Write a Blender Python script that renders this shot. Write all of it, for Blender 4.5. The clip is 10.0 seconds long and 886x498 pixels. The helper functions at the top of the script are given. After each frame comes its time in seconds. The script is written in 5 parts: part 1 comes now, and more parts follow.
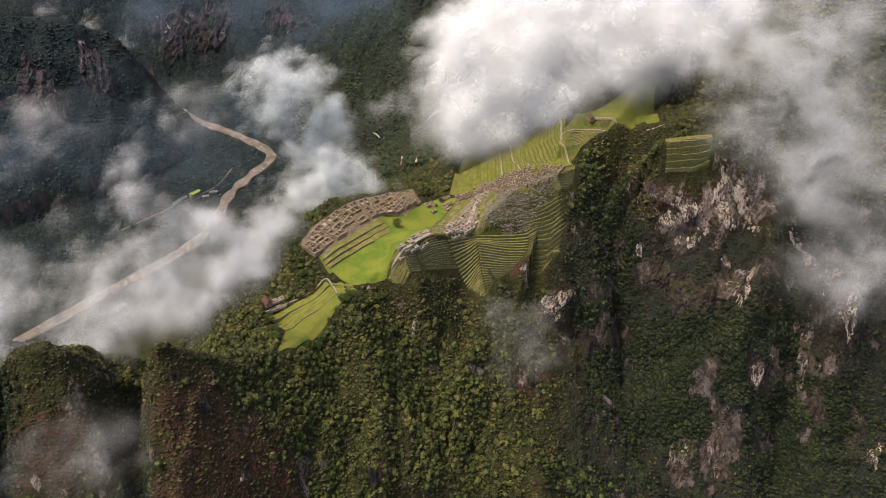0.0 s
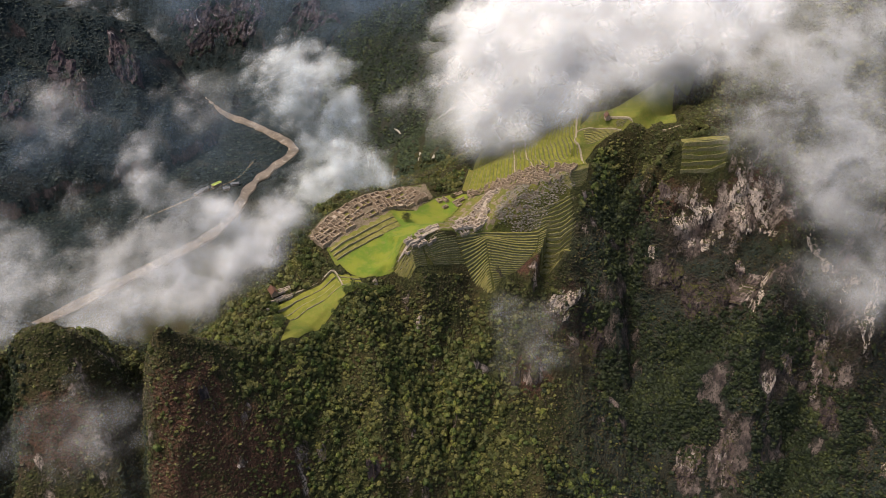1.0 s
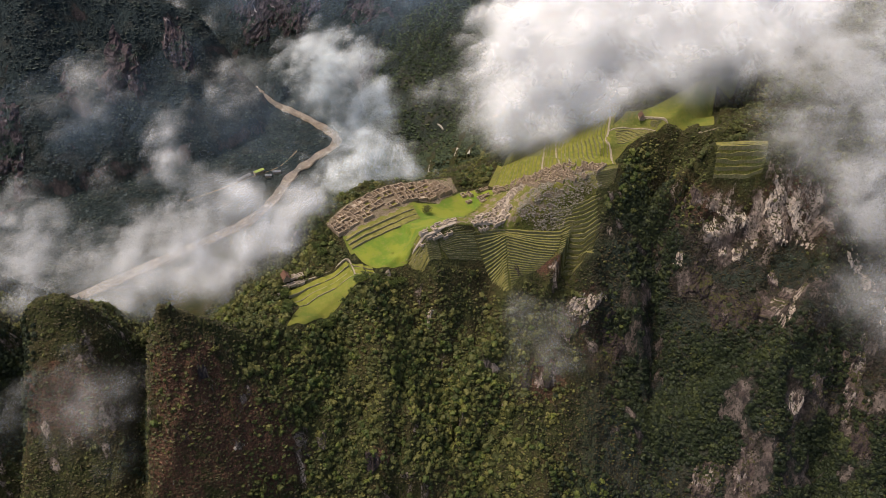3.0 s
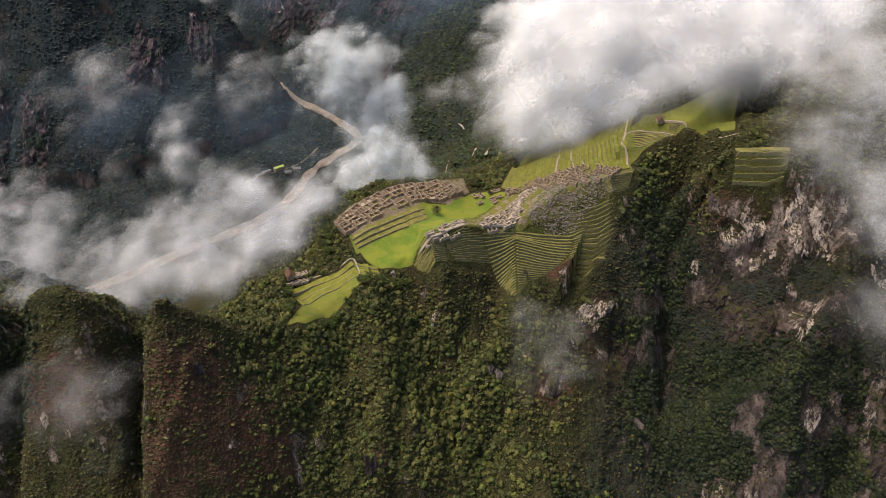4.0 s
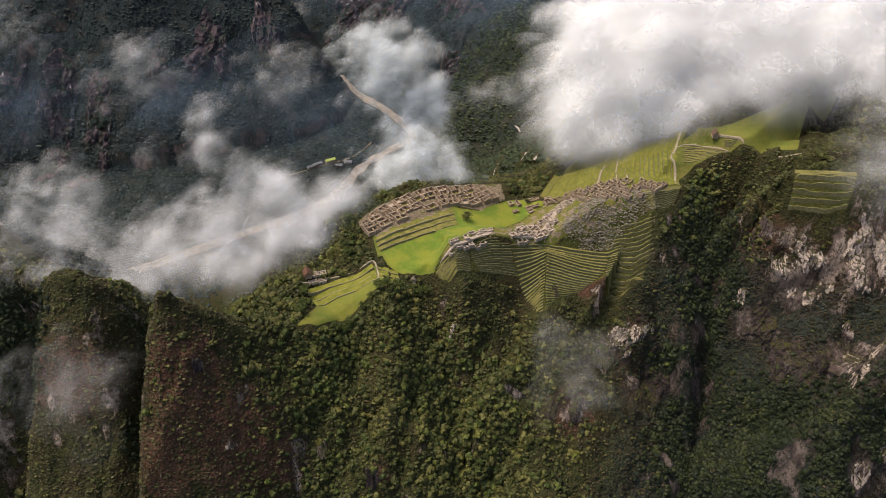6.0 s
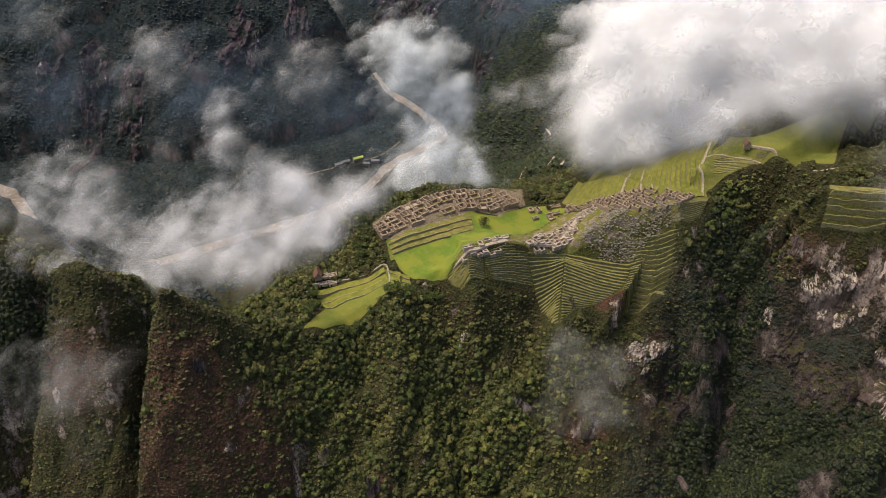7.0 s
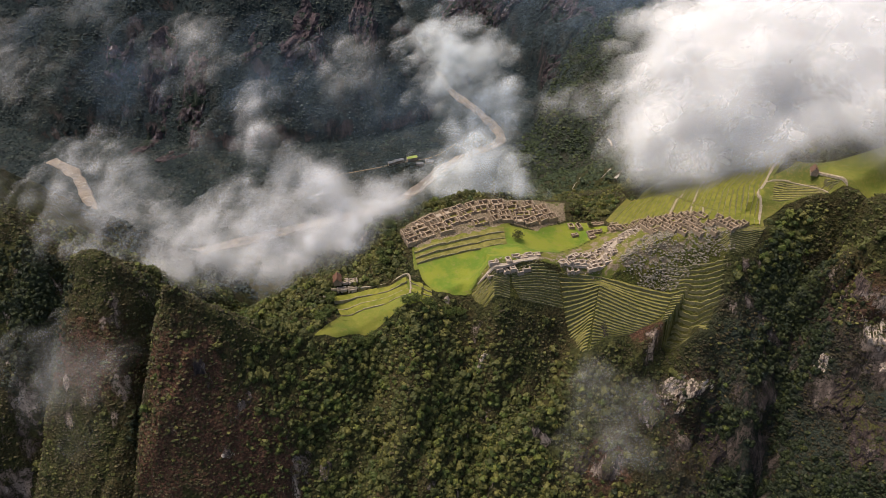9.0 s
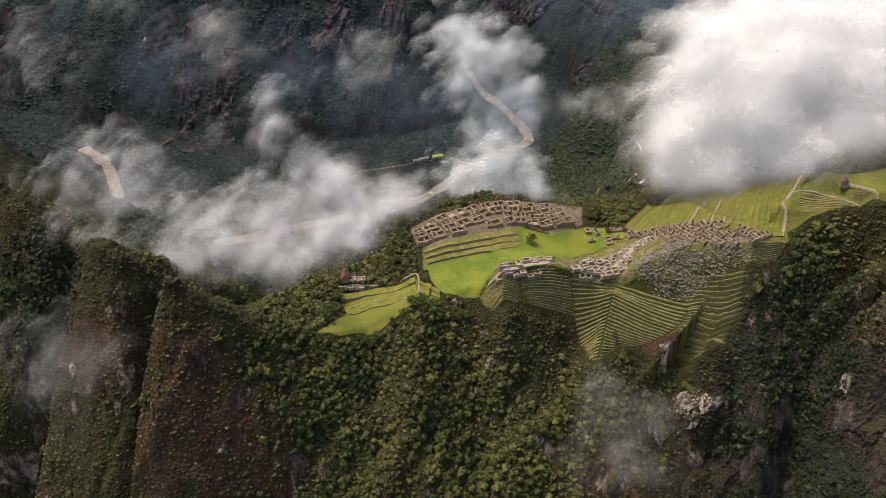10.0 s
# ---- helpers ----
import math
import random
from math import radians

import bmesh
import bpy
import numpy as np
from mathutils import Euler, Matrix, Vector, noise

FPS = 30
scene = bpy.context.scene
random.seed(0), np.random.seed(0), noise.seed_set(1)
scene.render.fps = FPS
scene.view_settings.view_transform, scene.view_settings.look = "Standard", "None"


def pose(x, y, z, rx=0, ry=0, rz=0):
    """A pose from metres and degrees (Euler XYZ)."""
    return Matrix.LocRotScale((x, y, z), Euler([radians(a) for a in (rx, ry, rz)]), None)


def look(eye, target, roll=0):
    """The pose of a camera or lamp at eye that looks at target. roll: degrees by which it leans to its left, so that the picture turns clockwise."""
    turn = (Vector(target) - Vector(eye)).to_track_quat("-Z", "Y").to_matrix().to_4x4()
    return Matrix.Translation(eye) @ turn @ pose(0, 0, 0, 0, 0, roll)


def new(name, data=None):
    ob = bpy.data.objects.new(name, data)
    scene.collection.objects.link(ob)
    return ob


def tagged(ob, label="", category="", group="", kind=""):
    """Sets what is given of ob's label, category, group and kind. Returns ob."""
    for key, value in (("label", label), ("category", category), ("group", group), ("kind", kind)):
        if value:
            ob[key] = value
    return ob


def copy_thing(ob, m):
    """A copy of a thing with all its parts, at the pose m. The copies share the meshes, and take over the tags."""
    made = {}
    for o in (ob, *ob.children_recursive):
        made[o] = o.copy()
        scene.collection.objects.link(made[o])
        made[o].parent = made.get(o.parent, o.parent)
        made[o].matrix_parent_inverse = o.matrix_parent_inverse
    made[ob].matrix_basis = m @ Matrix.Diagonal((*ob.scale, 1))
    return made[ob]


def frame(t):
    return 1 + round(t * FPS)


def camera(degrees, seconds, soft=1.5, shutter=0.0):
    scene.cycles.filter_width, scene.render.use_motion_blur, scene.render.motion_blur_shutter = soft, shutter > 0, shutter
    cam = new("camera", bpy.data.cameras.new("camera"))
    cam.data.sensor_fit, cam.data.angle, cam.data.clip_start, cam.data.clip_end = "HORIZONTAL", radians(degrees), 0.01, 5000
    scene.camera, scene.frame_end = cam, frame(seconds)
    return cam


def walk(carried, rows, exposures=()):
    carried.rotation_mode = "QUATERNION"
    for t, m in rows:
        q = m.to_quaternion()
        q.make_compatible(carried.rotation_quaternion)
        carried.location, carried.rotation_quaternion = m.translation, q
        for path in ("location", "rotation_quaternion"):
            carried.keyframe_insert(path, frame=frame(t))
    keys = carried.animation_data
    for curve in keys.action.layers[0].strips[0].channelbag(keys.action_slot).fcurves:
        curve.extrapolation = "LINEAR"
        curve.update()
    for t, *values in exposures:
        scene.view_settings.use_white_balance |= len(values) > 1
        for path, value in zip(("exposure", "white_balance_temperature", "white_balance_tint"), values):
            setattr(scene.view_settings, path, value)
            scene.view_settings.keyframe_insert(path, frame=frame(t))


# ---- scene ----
cam = camera(63.6, 10.0, soft=0.7)
METRES, EYE, TILT, LEAN, TURN = 310.0, 561.0, -36.0, 0.0, 0.0
ROWS = [
    (0.0, 0.0, 0.0, 0.0, -0.0, -0.0, 0.0),
    (0.5, 0.0411, 0.0074, -0.0098, 1.08, -0.01, -0.86),
    (1.0, 0.0822, 0.0161, -0.0195, 2.18, -0.03, -1.68),
    (1.5, 0.1228, 0.0262, -0.0282, 3.27, -0.07, -2.5),
    (2.0, 0.1635, 0.0393, -0.0339, 4.41, -0.16, -3.28),
    (2.5, 0.2028, 0.0584, -0.0369, 5.53, -0.2, -4.01),
    (4.0, 0.3193, 0.1472, -0.0205, 8.91, -0.48, -6.25),
    (4.5, 0.354, 0.1855, -0.0086, 10.1, -0.64, -7.08),
    (5.0, 0.3857, 0.227, 0.0059, 11.46, -0.88, -8.07),
    (5.5, 0.4164, 0.2702, 0.0208, 12.88, -1.12, -9.09),
    (7.0, 0.4955, 0.4055, 0.0745, 17.19, -2.01, -12.07),
    (7.5, 0.5164, 0.4522, 0.0917, 18.6, -2.32, -13.07),
    (8.0, 0.5356, 0.4991, 0.1099, 20.0, -2.7, -14.03),
    (8.5, 0.5539, 0.546, 0.1288, 21.43, -3.08, -14.97),
    (9.0, 0.5705, 0.5927, 0.1456, 22.86, -3.38, -15.87),
    (9.5, 0.5918, 0.6347, 0.1604, 24.26, -3.81, -16.79),
    (10.0, 0.6172, 0.6702, 0.1707, 25.69, -4.27, -17.76),
]
walk(cam, [(t, pose(0, 0, EYE, TILT, LEAN, TURN) @ pose(METRES * x, METRES * y, METRES * z, 90 + pitch, roll, yaw)) for t, x, y, z, yaw, pitch, roll in ROWS])

# ---- world, sun ----
import itertools

from mathutils.bvhtree import BVHTree

SUN_AZ, SUN_EL = 190.0, 66.0      # degrees: azimuth from +x towards +y, elevation
world = bpy.data.worlds.new("sky")
scene.world = world
world.use_nodes = True
wn = world.node_tree.nodes
sky = wn.new("ShaderNodeTexSky")
sky.sky_type, sky.sun_disc = "NISHITA", False
sky.sun_elevation, sky.sun_rotation = radians(SUN_EL), radians(90 - SUN_AZ)
sky.air_density, sky.dust_density, sky.ozone_density = 1.0, 2.5, 1.0
wn["Background"].inputs["Strength"].default_value = 0.15
world.node_tree.links.new(sky.outputs[0], wn["Background"].inputs["Color"])
sun = new("sun", bpy.data.lights.new("sun", "SUN"))
sun.data.energy, sun.data.angle, sun.data.color = 3.5, radians(26.0), (1.0, 0.92, 0.79)
SUN_DIR = Vector((math.cos(radians(SUN_AZ)) * math.cos(radians(SUN_EL)), math.sin(radians(SUN_AZ)) * math.cos(radians(SUN_EL)), math.sin(radians(SUN_EL))))
scene.view_settings.exposure = 0.1
scene.view_settings.use_white_balance = True
scene.view_settings.white_balance_temperature, scene.view_settings.white_balance_tint = 7000, 13
sun.matrix_world = look(SUN_DIR * 1500, (0, 0, 0))

# ---- materials ----
class Nodes:
    """A small helper that wires a node material."""
    def __init__(self, name):
        self.mat = bpy.data.materials.new(name)
        self.mat.use_nodes = True
        self.t = self.mat.node_tree
        self.t.nodes.clear()
        self.out = self.t.nodes.new("ShaderNodeOutputMaterial")
        self.pos = self.t.nodes.new("ShaderNodeNewGeometry")
        self.place = self.t.nodes.new("ShaderNodeTexCoord").outputs["Object"]

    def put(self, socket, value):
        if hasattr(value, "is_linked"):
            self.t.links.new(value, socket)
        else:
            socket.default_value = value

    def noise(self, scale, detail=4.0, rough=0.55, stretch=None, distort=0.0):
        n = self.t.nodes.new("ShaderNodeTexNoise")
        n.inputs["Scale"].default_value, n.inputs["Detail"].default_value = scale, detail
        n.inputs["Roughness"].default_value, n.inputs["Distortion"].default_value = rough, distort
        place = self.place
        if stretch:
            m = self.t.nodes.new("ShaderNodeMapping")
            m.inputs["Scale"].default_value = stretch
            self.t.links.new(place, m.inputs[0])
            place = m.outputs[0]
        self.t.links.new(place, n.inputs["Vector"])
        return n.outputs["Fac"]

    def cells(self, scale, stretch, warp=0.0, smooth=0.0):
        """A random value for each broken piece, and the distance from its middle."""
        m = self.t.nodes.new("ShaderNodeMapping")
        m.inputs["Scale"].default_value = stretch
        bend = self.t.nodes.new("ShaderNodeTexNoise")
        bend.inputs["Scale"].default_value, bend.inputs["Detail"].default_value = scale * 1.3, 3.0
        self.t.links.new(self.place, bend.inputs["Vector"])
        shift = self.t.nodes.new("ShaderNodeVectorMath")
        shift.operation = "MULTIPLY_ADD"
        self.t.links.new(bend.outputs["Color"], shift.inputs[0])
        shift.inputs[1].default_value = (warp * 2, warp * 2, warp * 2)
        self.t.links.new(self.place, shift.inputs[2])
        self.t.links.new(shift.outputs[0], m.inputs[0])
        v = self.t.nodes.new("ShaderNodeTexVoronoi")
        v.feature = "SMOOTH_F1" if smooth else "F1"
        if smooth:
            v.inputs["Smoothness"].default_value = smooth * 0.4
        v.inputs["Scale"].default_value, v.inputs["Randomness"].default_value = scale, 1.0
        self.t.links.new(m.outputs[0], v.inputs["Vector"])
        split = self.t.nodes.new("ShaderNodeSeparateColor")
        self.t.links.new(v.outputs["Color"], split.inputs[0])
        return split.outputs[0], v.outputs["Distance"]

    def attribute(self, name):
        n = self.t.nodes.new("ShaderNodeAttribute")
        n.attribute_name = name
        return n.outputs["Fac"]

    def math(self, kind, a, b=0.5, clamp=False):
        n = self.t.nodes.new("ShaderNodeMath")
        n.operation, n.use_clamp = kind, clamp
        self.put(n.inputs[0], a)
        self.put(n.inputs[1], b)
        return n.outputs[0]

    def ramp(self, fac, low, high, to_low=0.0, to_high=1.0):
        n = self.t.nodes.new("ShaderNodeMapRange")
        n.interpolation_type = "SMOOTHSTEP"
        self.put(n.inputs["Value"], fac)
        for key, v in (("From Min", low), ("From Max", high), ("To Min", to_low), ("To Max", to_high)):
            n.inputs[key].default_value = v
        return n.outputs[0]

    def mix(self, fac, a, b):
        n = self.t.nodes.new("ShaderNodeMix")
        n.data_type = "RGBA"
        self.put(n.inputs["Factor"], fac)
        self.put(n.inputs["A"], (*a, 1) if isinstance(a, tuple) else a)
        self.put(n.inputs["B"], (*b, 1) if isinstance(b, tuple) else b)
        return n.outputs["Result"]

    def bump(self, height, distance, strength=1.0):
        n = self.t.nodes.new("ShaderNodeBump")
        n.inputs["Distance"].default_value, n.inputs["Strength"].default_value = distance, strength
        self.t.links.new(height, n.inputs["Height"])
        return n.outputs[0]

    def surface(self, colour, rough=0.9, normal=None, specular=0.2, **more):
        b = self.t.nodes.new("ShaderNodeBsdfPrincipled")
        self.put(b.inputs["Base Color"], (*colour, 1) if isinstance(colour, tuple) else colour)
        self.put(b.inputs["Roughness"], rough)
        b.inputs["Specular IOR Level"].default_value = specular
        if normal is not None:
            self.t.links.new(normal, b.inputs["Normal"])
        self.t.links.new(b.outputs[0], self.out.inputs[0])
        return self.mat


def make_ground():
    n = Nodes("ground")
    big, mid, fine = n.noise(0.02, 5), n.noise(0.11, 5), n.noise(0.6, 4, 0.65)
    # low canopy: round clumps of leaves, each with a tone of its own
    clump, swell = n.cells(0.34, (1.0, 1.0, 0.8), 1.6, 0.5)
    forest = n.mix(n.ramp(clump, 0.0, 0.9), (0.018, 0.021, 0.007), (0.040, 0.043, 0.013))
    forest = n.mix(n.ramp(mid, 0.48, 0.68), forest, (0.052, 0.050, 0.016))
    scrub = n.mix(n.ramp(fine, 0.35, 0.7), (0.032, 0.026, 0.010), (0.072, 0.057, 0.023))
    scrub = n.mix(n.ramp(clump, 0.45, 1.0), scrub, (0.031, 0.034, 0.012))
    earth = n.mix(n.ramp(big, 0.44, 0.60), forest, scrub)
    soil = n.mix(n.ramp(fine, 0.35, 0.7), (0.048, 0.024, 0.016), (0.130, 0.066, 0.040))
    soil = n.mix(n.ramp(clump, 0.55, 1.0), soil, (0.039, 0.034, 0.014))
    red = n.ramp(n.math("ADD", n.attribute("red"), n.math("MULTIPLY", n.math("SUBTRACT", mid), 1.2)), 0.35, 0.75)
    earth = n.mix(red, earth, soil)
    # this mask also darkens the lower right slope in place of shade
    far_shade = n.attribute("far_shade")
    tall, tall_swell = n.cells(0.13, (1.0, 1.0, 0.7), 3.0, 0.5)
    # far forest ground, with shade and blue distance haze mixed into its colour
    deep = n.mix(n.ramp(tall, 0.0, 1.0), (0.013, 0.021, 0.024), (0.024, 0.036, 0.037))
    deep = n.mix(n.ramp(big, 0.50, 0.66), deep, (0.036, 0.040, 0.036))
    earth = n.mix(far_shade, earth, deep)
    # rock: pinkish granite, broken and streaked, with lichen
    streak = n.noise(0.10, 7, 0.68, (1.0, 1.0, 0.16))
    crack = n.noise(0.34, 7, 0.74, (1.0, 1.0, 0.42), 1.1)
    broad = n.noise(0.055, 7, 0.66, (1.0, 1.0, 0.45), 0.8)
    slabs, rim = n.cells(0.12, (1.0, 1.0, 0.5), 7.0)
    stone = n.mix(n.ramp(broad, 0.38, 0.60), (0.130, 0.094, 0.080), (0.60, 0.475, 0.395))
    stone = n.mix(n.ramp(slabs, 0.3, 1.0, 0.0, 0.6), stone, (0.22, 0.155, 0.128))
    stone = n.mix(n.ramp(crack, 0.47, 0.66), stone, (0.085, 0.064, 0.058))
    stone = n.mix(n.ramp(streak, 0.53, 0.64), stone, (0.060, 0.047, 0.044))
    stone = n.mix(n.ramp(n.noise(0.19, 5), 0.54, 0.66), stone, (0.055, 0.056, 0.022))
    cliff = n.mix(n.ramp(streak, 0.40, 0.62), (0.088, 0.066, 0.068), (0.036, 0.029, 0.032))
    cliff = n.mix(n.ramp(n.noise(0.05, 7, 0.7, (1.0, 1.0, 0.12)), 0.64, 0.70), cliff, (0.42, 0.37, 0.36))
    cliff = n.mix(n.ramp(crack, 0.50, 0.66), cliff, (0.034, 0.040, 0.026))
    stone = n.mix(far_shade, stone, cliff)
    ragged_edge = n.math("ADD", n.math("MULTIPLY", n.math("SUBTRACT", crack), 2.3), n.math("MULTIPLY", n.math("SUBTRACT", broad), 1.5))
    rock = n.ramp(n.math("ADD", n.attribute("rock"), ragged_edge), 0.42, 0.58)
    colour = n.mix(rock, earth, stone)
    # lawns: mown terraces, yellower and greener in broad patches, worn tracks
    lawn = n.mix(n.ramp(n.noise(0.035, 4), 0.35, 0.65), (0.145, 0.138, 0.030), (0.092, 0.108, 0.022))
    lawn = n.mix(n.ramp(n.noise(0.22, 5, 0.7), 0.45, 0.75), lawn, (0.200, 0.165, 0.050))
    lawn = n.mix(n.ramp(fine, 0.58, 0.80), lawn, (0.075, 0.078, 0.024))
    mown = n.mix(n.ramp(n.noise(0.03, 5, 0.6), 0.40, 0.62), (0.195, 0.218, 0.028), (0.105, 0.170, 0.020))
    mown = n.mix(n.ramp(n.noise(0.16, 5, 0.7), 0.50, 0.78), mown, (0.225, 0.190, 0.060))
    lawn = n.mix(n.attribute("mown"), lawn, mown)
    dust = n.mix(n.ramp(fine, 0.3, 0.7), (0.135, 0.100, 0.066), (0.300, 0.235, 0.165))
    lawn = n.mix(n.ramp(n.math("ADD", n.attribute("dust"), n.math("MULTIPLY", n.math("SUBTRACT", mid), 1.6)), 0.45, 0.62), lawn, dust)
    grass = n.ramp(n.math("ADD", n.attribute("grass"), n.math("MULTIPLY", n.math("SUBTRACT", fine), 0.3)), 0.40, 0.60)
    colour = n.mix(grass, colour, lawn)
    canopy = n.math("MULTIPLY", n.math("SUBTRACT", 1.0, rock), n.math("SUBTRACT", 1.0, grass))
    leaves = n.math("MULTIPLY", n.math("ADD", swell, n.math("MULTIPLY", n.math("MULTIPLY", tall_swell, far_shade), 1.6)), canopy)
    broken = n.math("MULTIPLY", n.math("ADD", n.math("MULTIPLY", slabs, 0.7), n.math("MULTIPLY", crack, 3.4)), rock)
    height = n.math("ADD", n.math("ADD", n.math("MULTIPLY", fine, 0.5), broken), n.math("MULTIPLY", leaves, -1.3))
    return n.surface(colour, 0.92, n.bump(height, 2.2, 0.9))


def make_foliage(name, dark, mid, light):
    """Leaves: a tone for each crown, broad patches of drier and fresher growth, tufts that differ a little."""
    n = Nodes(name)
    r = n.attribute("tone")
    leaf = n.pos.outputs["Random Per Island"]
    patch = n.noise(0.018, 4)
    c = n.mix(n.ramp(r, 0.0, 0.75), dark, mid)
    c = n.mix(n.ramp(n.math("ADD", r, n.math("MULTIPLY", n.math("SUBTRACT", patch), 2.4)), 0.55, 1.1), c, light)
    c = n.mix(n.ramp(leaf, 0.3, 1.0, 0.0, 0.42), c, dark)
    c = n.mix(n.ramp(leaf, 0.45, 0.0, 0.0, 0.22), c, light)
    return n.surface(c, 0.65, None, 0.3)


GROUND = make_ground()
LEAVES = make_foliage("leaves", (0.040, 0.048, 0.012), (0.072, 0.077, 0.019), (0.140, 0.130, 0.035))
# far leaves: darkened for shade and tinted blue for haze
HAZE_TINTED_LEAVES = make_foliage("haze_tinted_leaves", (0.014, 0.024, 0.026), (0.023, 0.037, 0.037), (0.042, 0.058, 0.046))
SCRUB = make_foliage("scrub", (0.032, 0.026, 0.010), (0.052, 0.043, 0.016), (0.098, 0.080, 0.030))
# moss and leaves for dark slopes and gullies, shade put into their colour
SHADE_TONED_MOSS = make_foliage("moss", (0.014, 0.012, 0.005), (0.029, 0.024, 0.009), (0.062, 0.046, 0.017))
SHADE_TONED_LEAVES = make_foliage("shade_toned_leaves", (0.010, 0.016, 0.007), (0.020, 0.030, 0.010), (0.046, 0.055, 0.016))
SLOPE_LEAVES = make_foliage("slope_leaves", (0.020, 0.033, 0.015), (0.036, 0.054, 0.021), (0.078, 0.092, 0.032))
BROADLEAF = make_foliage("broadleaf", (0.030, 0.046, 0.010), (0.062, 0.084, 0.016), (0.145, 0.155, 0.032))


def make_granite(name, pale, mid, dark, fresh):
    """Broken granite: pale fresh faces, dark weathered streaks, moss on what faces up."""
    n = Nodes(name)
    broad, fine = n.noise(0.06, 5, 0.6, (1, 1, 0.6), 0.6), n.noise(0.55, 6, 0.7)
    streak = n.noise(0.22, 6, 0.68, (1.0, 1.0, 0.14))
    c = n.mix(n.ramp(n.math("ADD", broad, fresh), 0.46, 0.58), mid, pale)
    c = n.mix(n.ramp(streak, 0.47, 0.58), c, dark)
    c = n.mix(n.ramp(fine, 0.50, 0.68, 0.0, 0.8), c, mid)
    split = n.t.nodes.new("ShaderNodeSeparateXYZ")
    n.t.links.new(n.pos.outputs["Normal"], split.inputs[0])
    up = n.math("ADD", split.outputs[2], n.math("MULTIPLY", n.math("SUBTRACT", n.noise(0.11, 4, 0.6)), 1.3))
    moss = n.mix(n.ramp(fine, 0.35, 0.7), (0.030, 0.034, 0.012), (0.085, 0.075, 0.024))
    c = n.mix(n.ramp(up, 0.50, 0.85), c, moss)
    return n.surface(c, 0.9, n.bump(n.math("ADD", n.math("MULTIPLY", fine, 1.2), n.math("MULTIPLY", streak, 2.0)), 1.5, 1.0))


PALE_GRANITE = make_granite("pale_granite", (0.62, 0.505, 0.425), (0.25, 0.185, 0.155), (0.062, 0.048, 0.046), 0.13)
GREY_GRANITE = make_granite("weathered_granite", (0.40, 0.325, 0.290), (0.125, 0.090, 0.080), (0.040, 0.031, 0.032), -0.03)
DARK_GRANITE = make_granite("dark_granite", (0.26, 0.20, 0.185), (0.070, 0.050, 0.047), (0.026, 0.021, 0.023), -0.10)

def make_far_granite():
    """Bare cliffs across the valley: dark purplish faces with pale vertical scars and forest creeping in."""
    n = Nodes("far_granite")
    streak, scar = n.noise(0.06, 7, 0.68, (1.0, 1.0, 0.12)), n.noise(0.045, 7, 0.72, (1.0, 1.0, 0.16), 0.4)
    c = n.mix(n.ramp(streak, 0.38, 0.62), (0.085, 0.062, 0.068), (0.034, 0.028, 0.033))
    c = n.mix(n.ramp(scar, 0.60, 0.68), c, (0.36, 0.31, 0.31))
    c = n.mix(n.ramp(n.noise(0.028, 6, 0.7), 0.50, 0.58), c, (0.024, 0.036, 0.027))
    return n.surface(c, 0.9, n.bump(n.math("ADD", streak, scar), 6.0, 0.8))


FAR_GRANITE = make_far_granite()

# ---- relief ----
def hashed(i, j, k, seed):
    n = (i * 374761393 + j * 668265263 + k * 2147483647 + seed * 1274126177) & 0xFFFFFFFF
    n = ((n ^ (n >> 13)) * 1274126177) & 0xFFFFFFFF
    n = ((n ^ (n >> 16)) * 2246822519) & 0xFFFFFFFF
    return (n ^ (n >> 15)) / 4294967295.0


def lattice_noise(x, y, z, seed=0):
    """Smooth noise between -1 and 1 for arrays of places."""
    i, j, k = (np.floor(a).astype(np.int64) for a in (x, y, z))
    u, v, w = x - i, y - j, z - k
    u, v, w = (a * a * a * (a * (a * 6 - 15) + 10) for a in (u, v, w))
    total = 0
    for a, b, c in itertools.product((0, 1), repeat=3):
        weight = (u if a else 1 - u) * (v if b else 1 - v) * (w if c else 1 - w)
        total = total + weight * hashed(i + a, j + b, k + c, seed)
    return total * 2 - 1


def fractal(x, y, z, size, octaves=4, seed=0, ridged=False):
    total, gain, norm = 0, 1.0, 0.0
    for o in range(octaves):
        s = size / 2.03 ** o
        n = lattice_noise(x / s, y / s, z / s, seed + o)
        total, norm, gain = total + gain * (1 - 2 * np.abs(n) if ridged else n), norm + gain, gain * 0.52
    return total / norm


def ridge_height(points, x, y, fall=0.0):
    """The height under one ridge; fall: how much steeper it drops past 110 metres from the shelf."""
    p = np.array(points, float)
    best, side = np.full(x.shape, 1e18), np.zeros(x.shape)
    found = [np.zeros(x.shape) for _ in range(5)]
    for a, b in zip(p[:-1], p[1:]):
        dx, dy = b[0] - a[0], b[1] - a[1]
        t = np.clip(((x - a[0]) * dx + (y - a[1]) * dy) / (dx * dx + dy * dy), 0, 1)
        ex, ey = x - a[0] - t * dx, y - a[1] - t * dy
        d2 = ex * ex + ey * ey
        near = d2 < best
        best = np.where(near, d2, best)
        side = np.where(near, dx * ey - dy * ex, side)
        for q in range(5):
            found[q] = np.where(near, a[2 + q] + t * (b[2 + q] - a[2 + q]), found[q])
    d = np.sqrt(best)
    z, wl, wr, sl, sr = found
    w, s = np.where(side > 0, wl, wr), np.where(side > 0, sl, sr)
    return z - np.maximum(d - w, 0) * s - np.maximum(d - w - 110, 0) * fall - np.minimum(d, w) * 0.06


FLOOR, BLEND = -400.0, 7.0


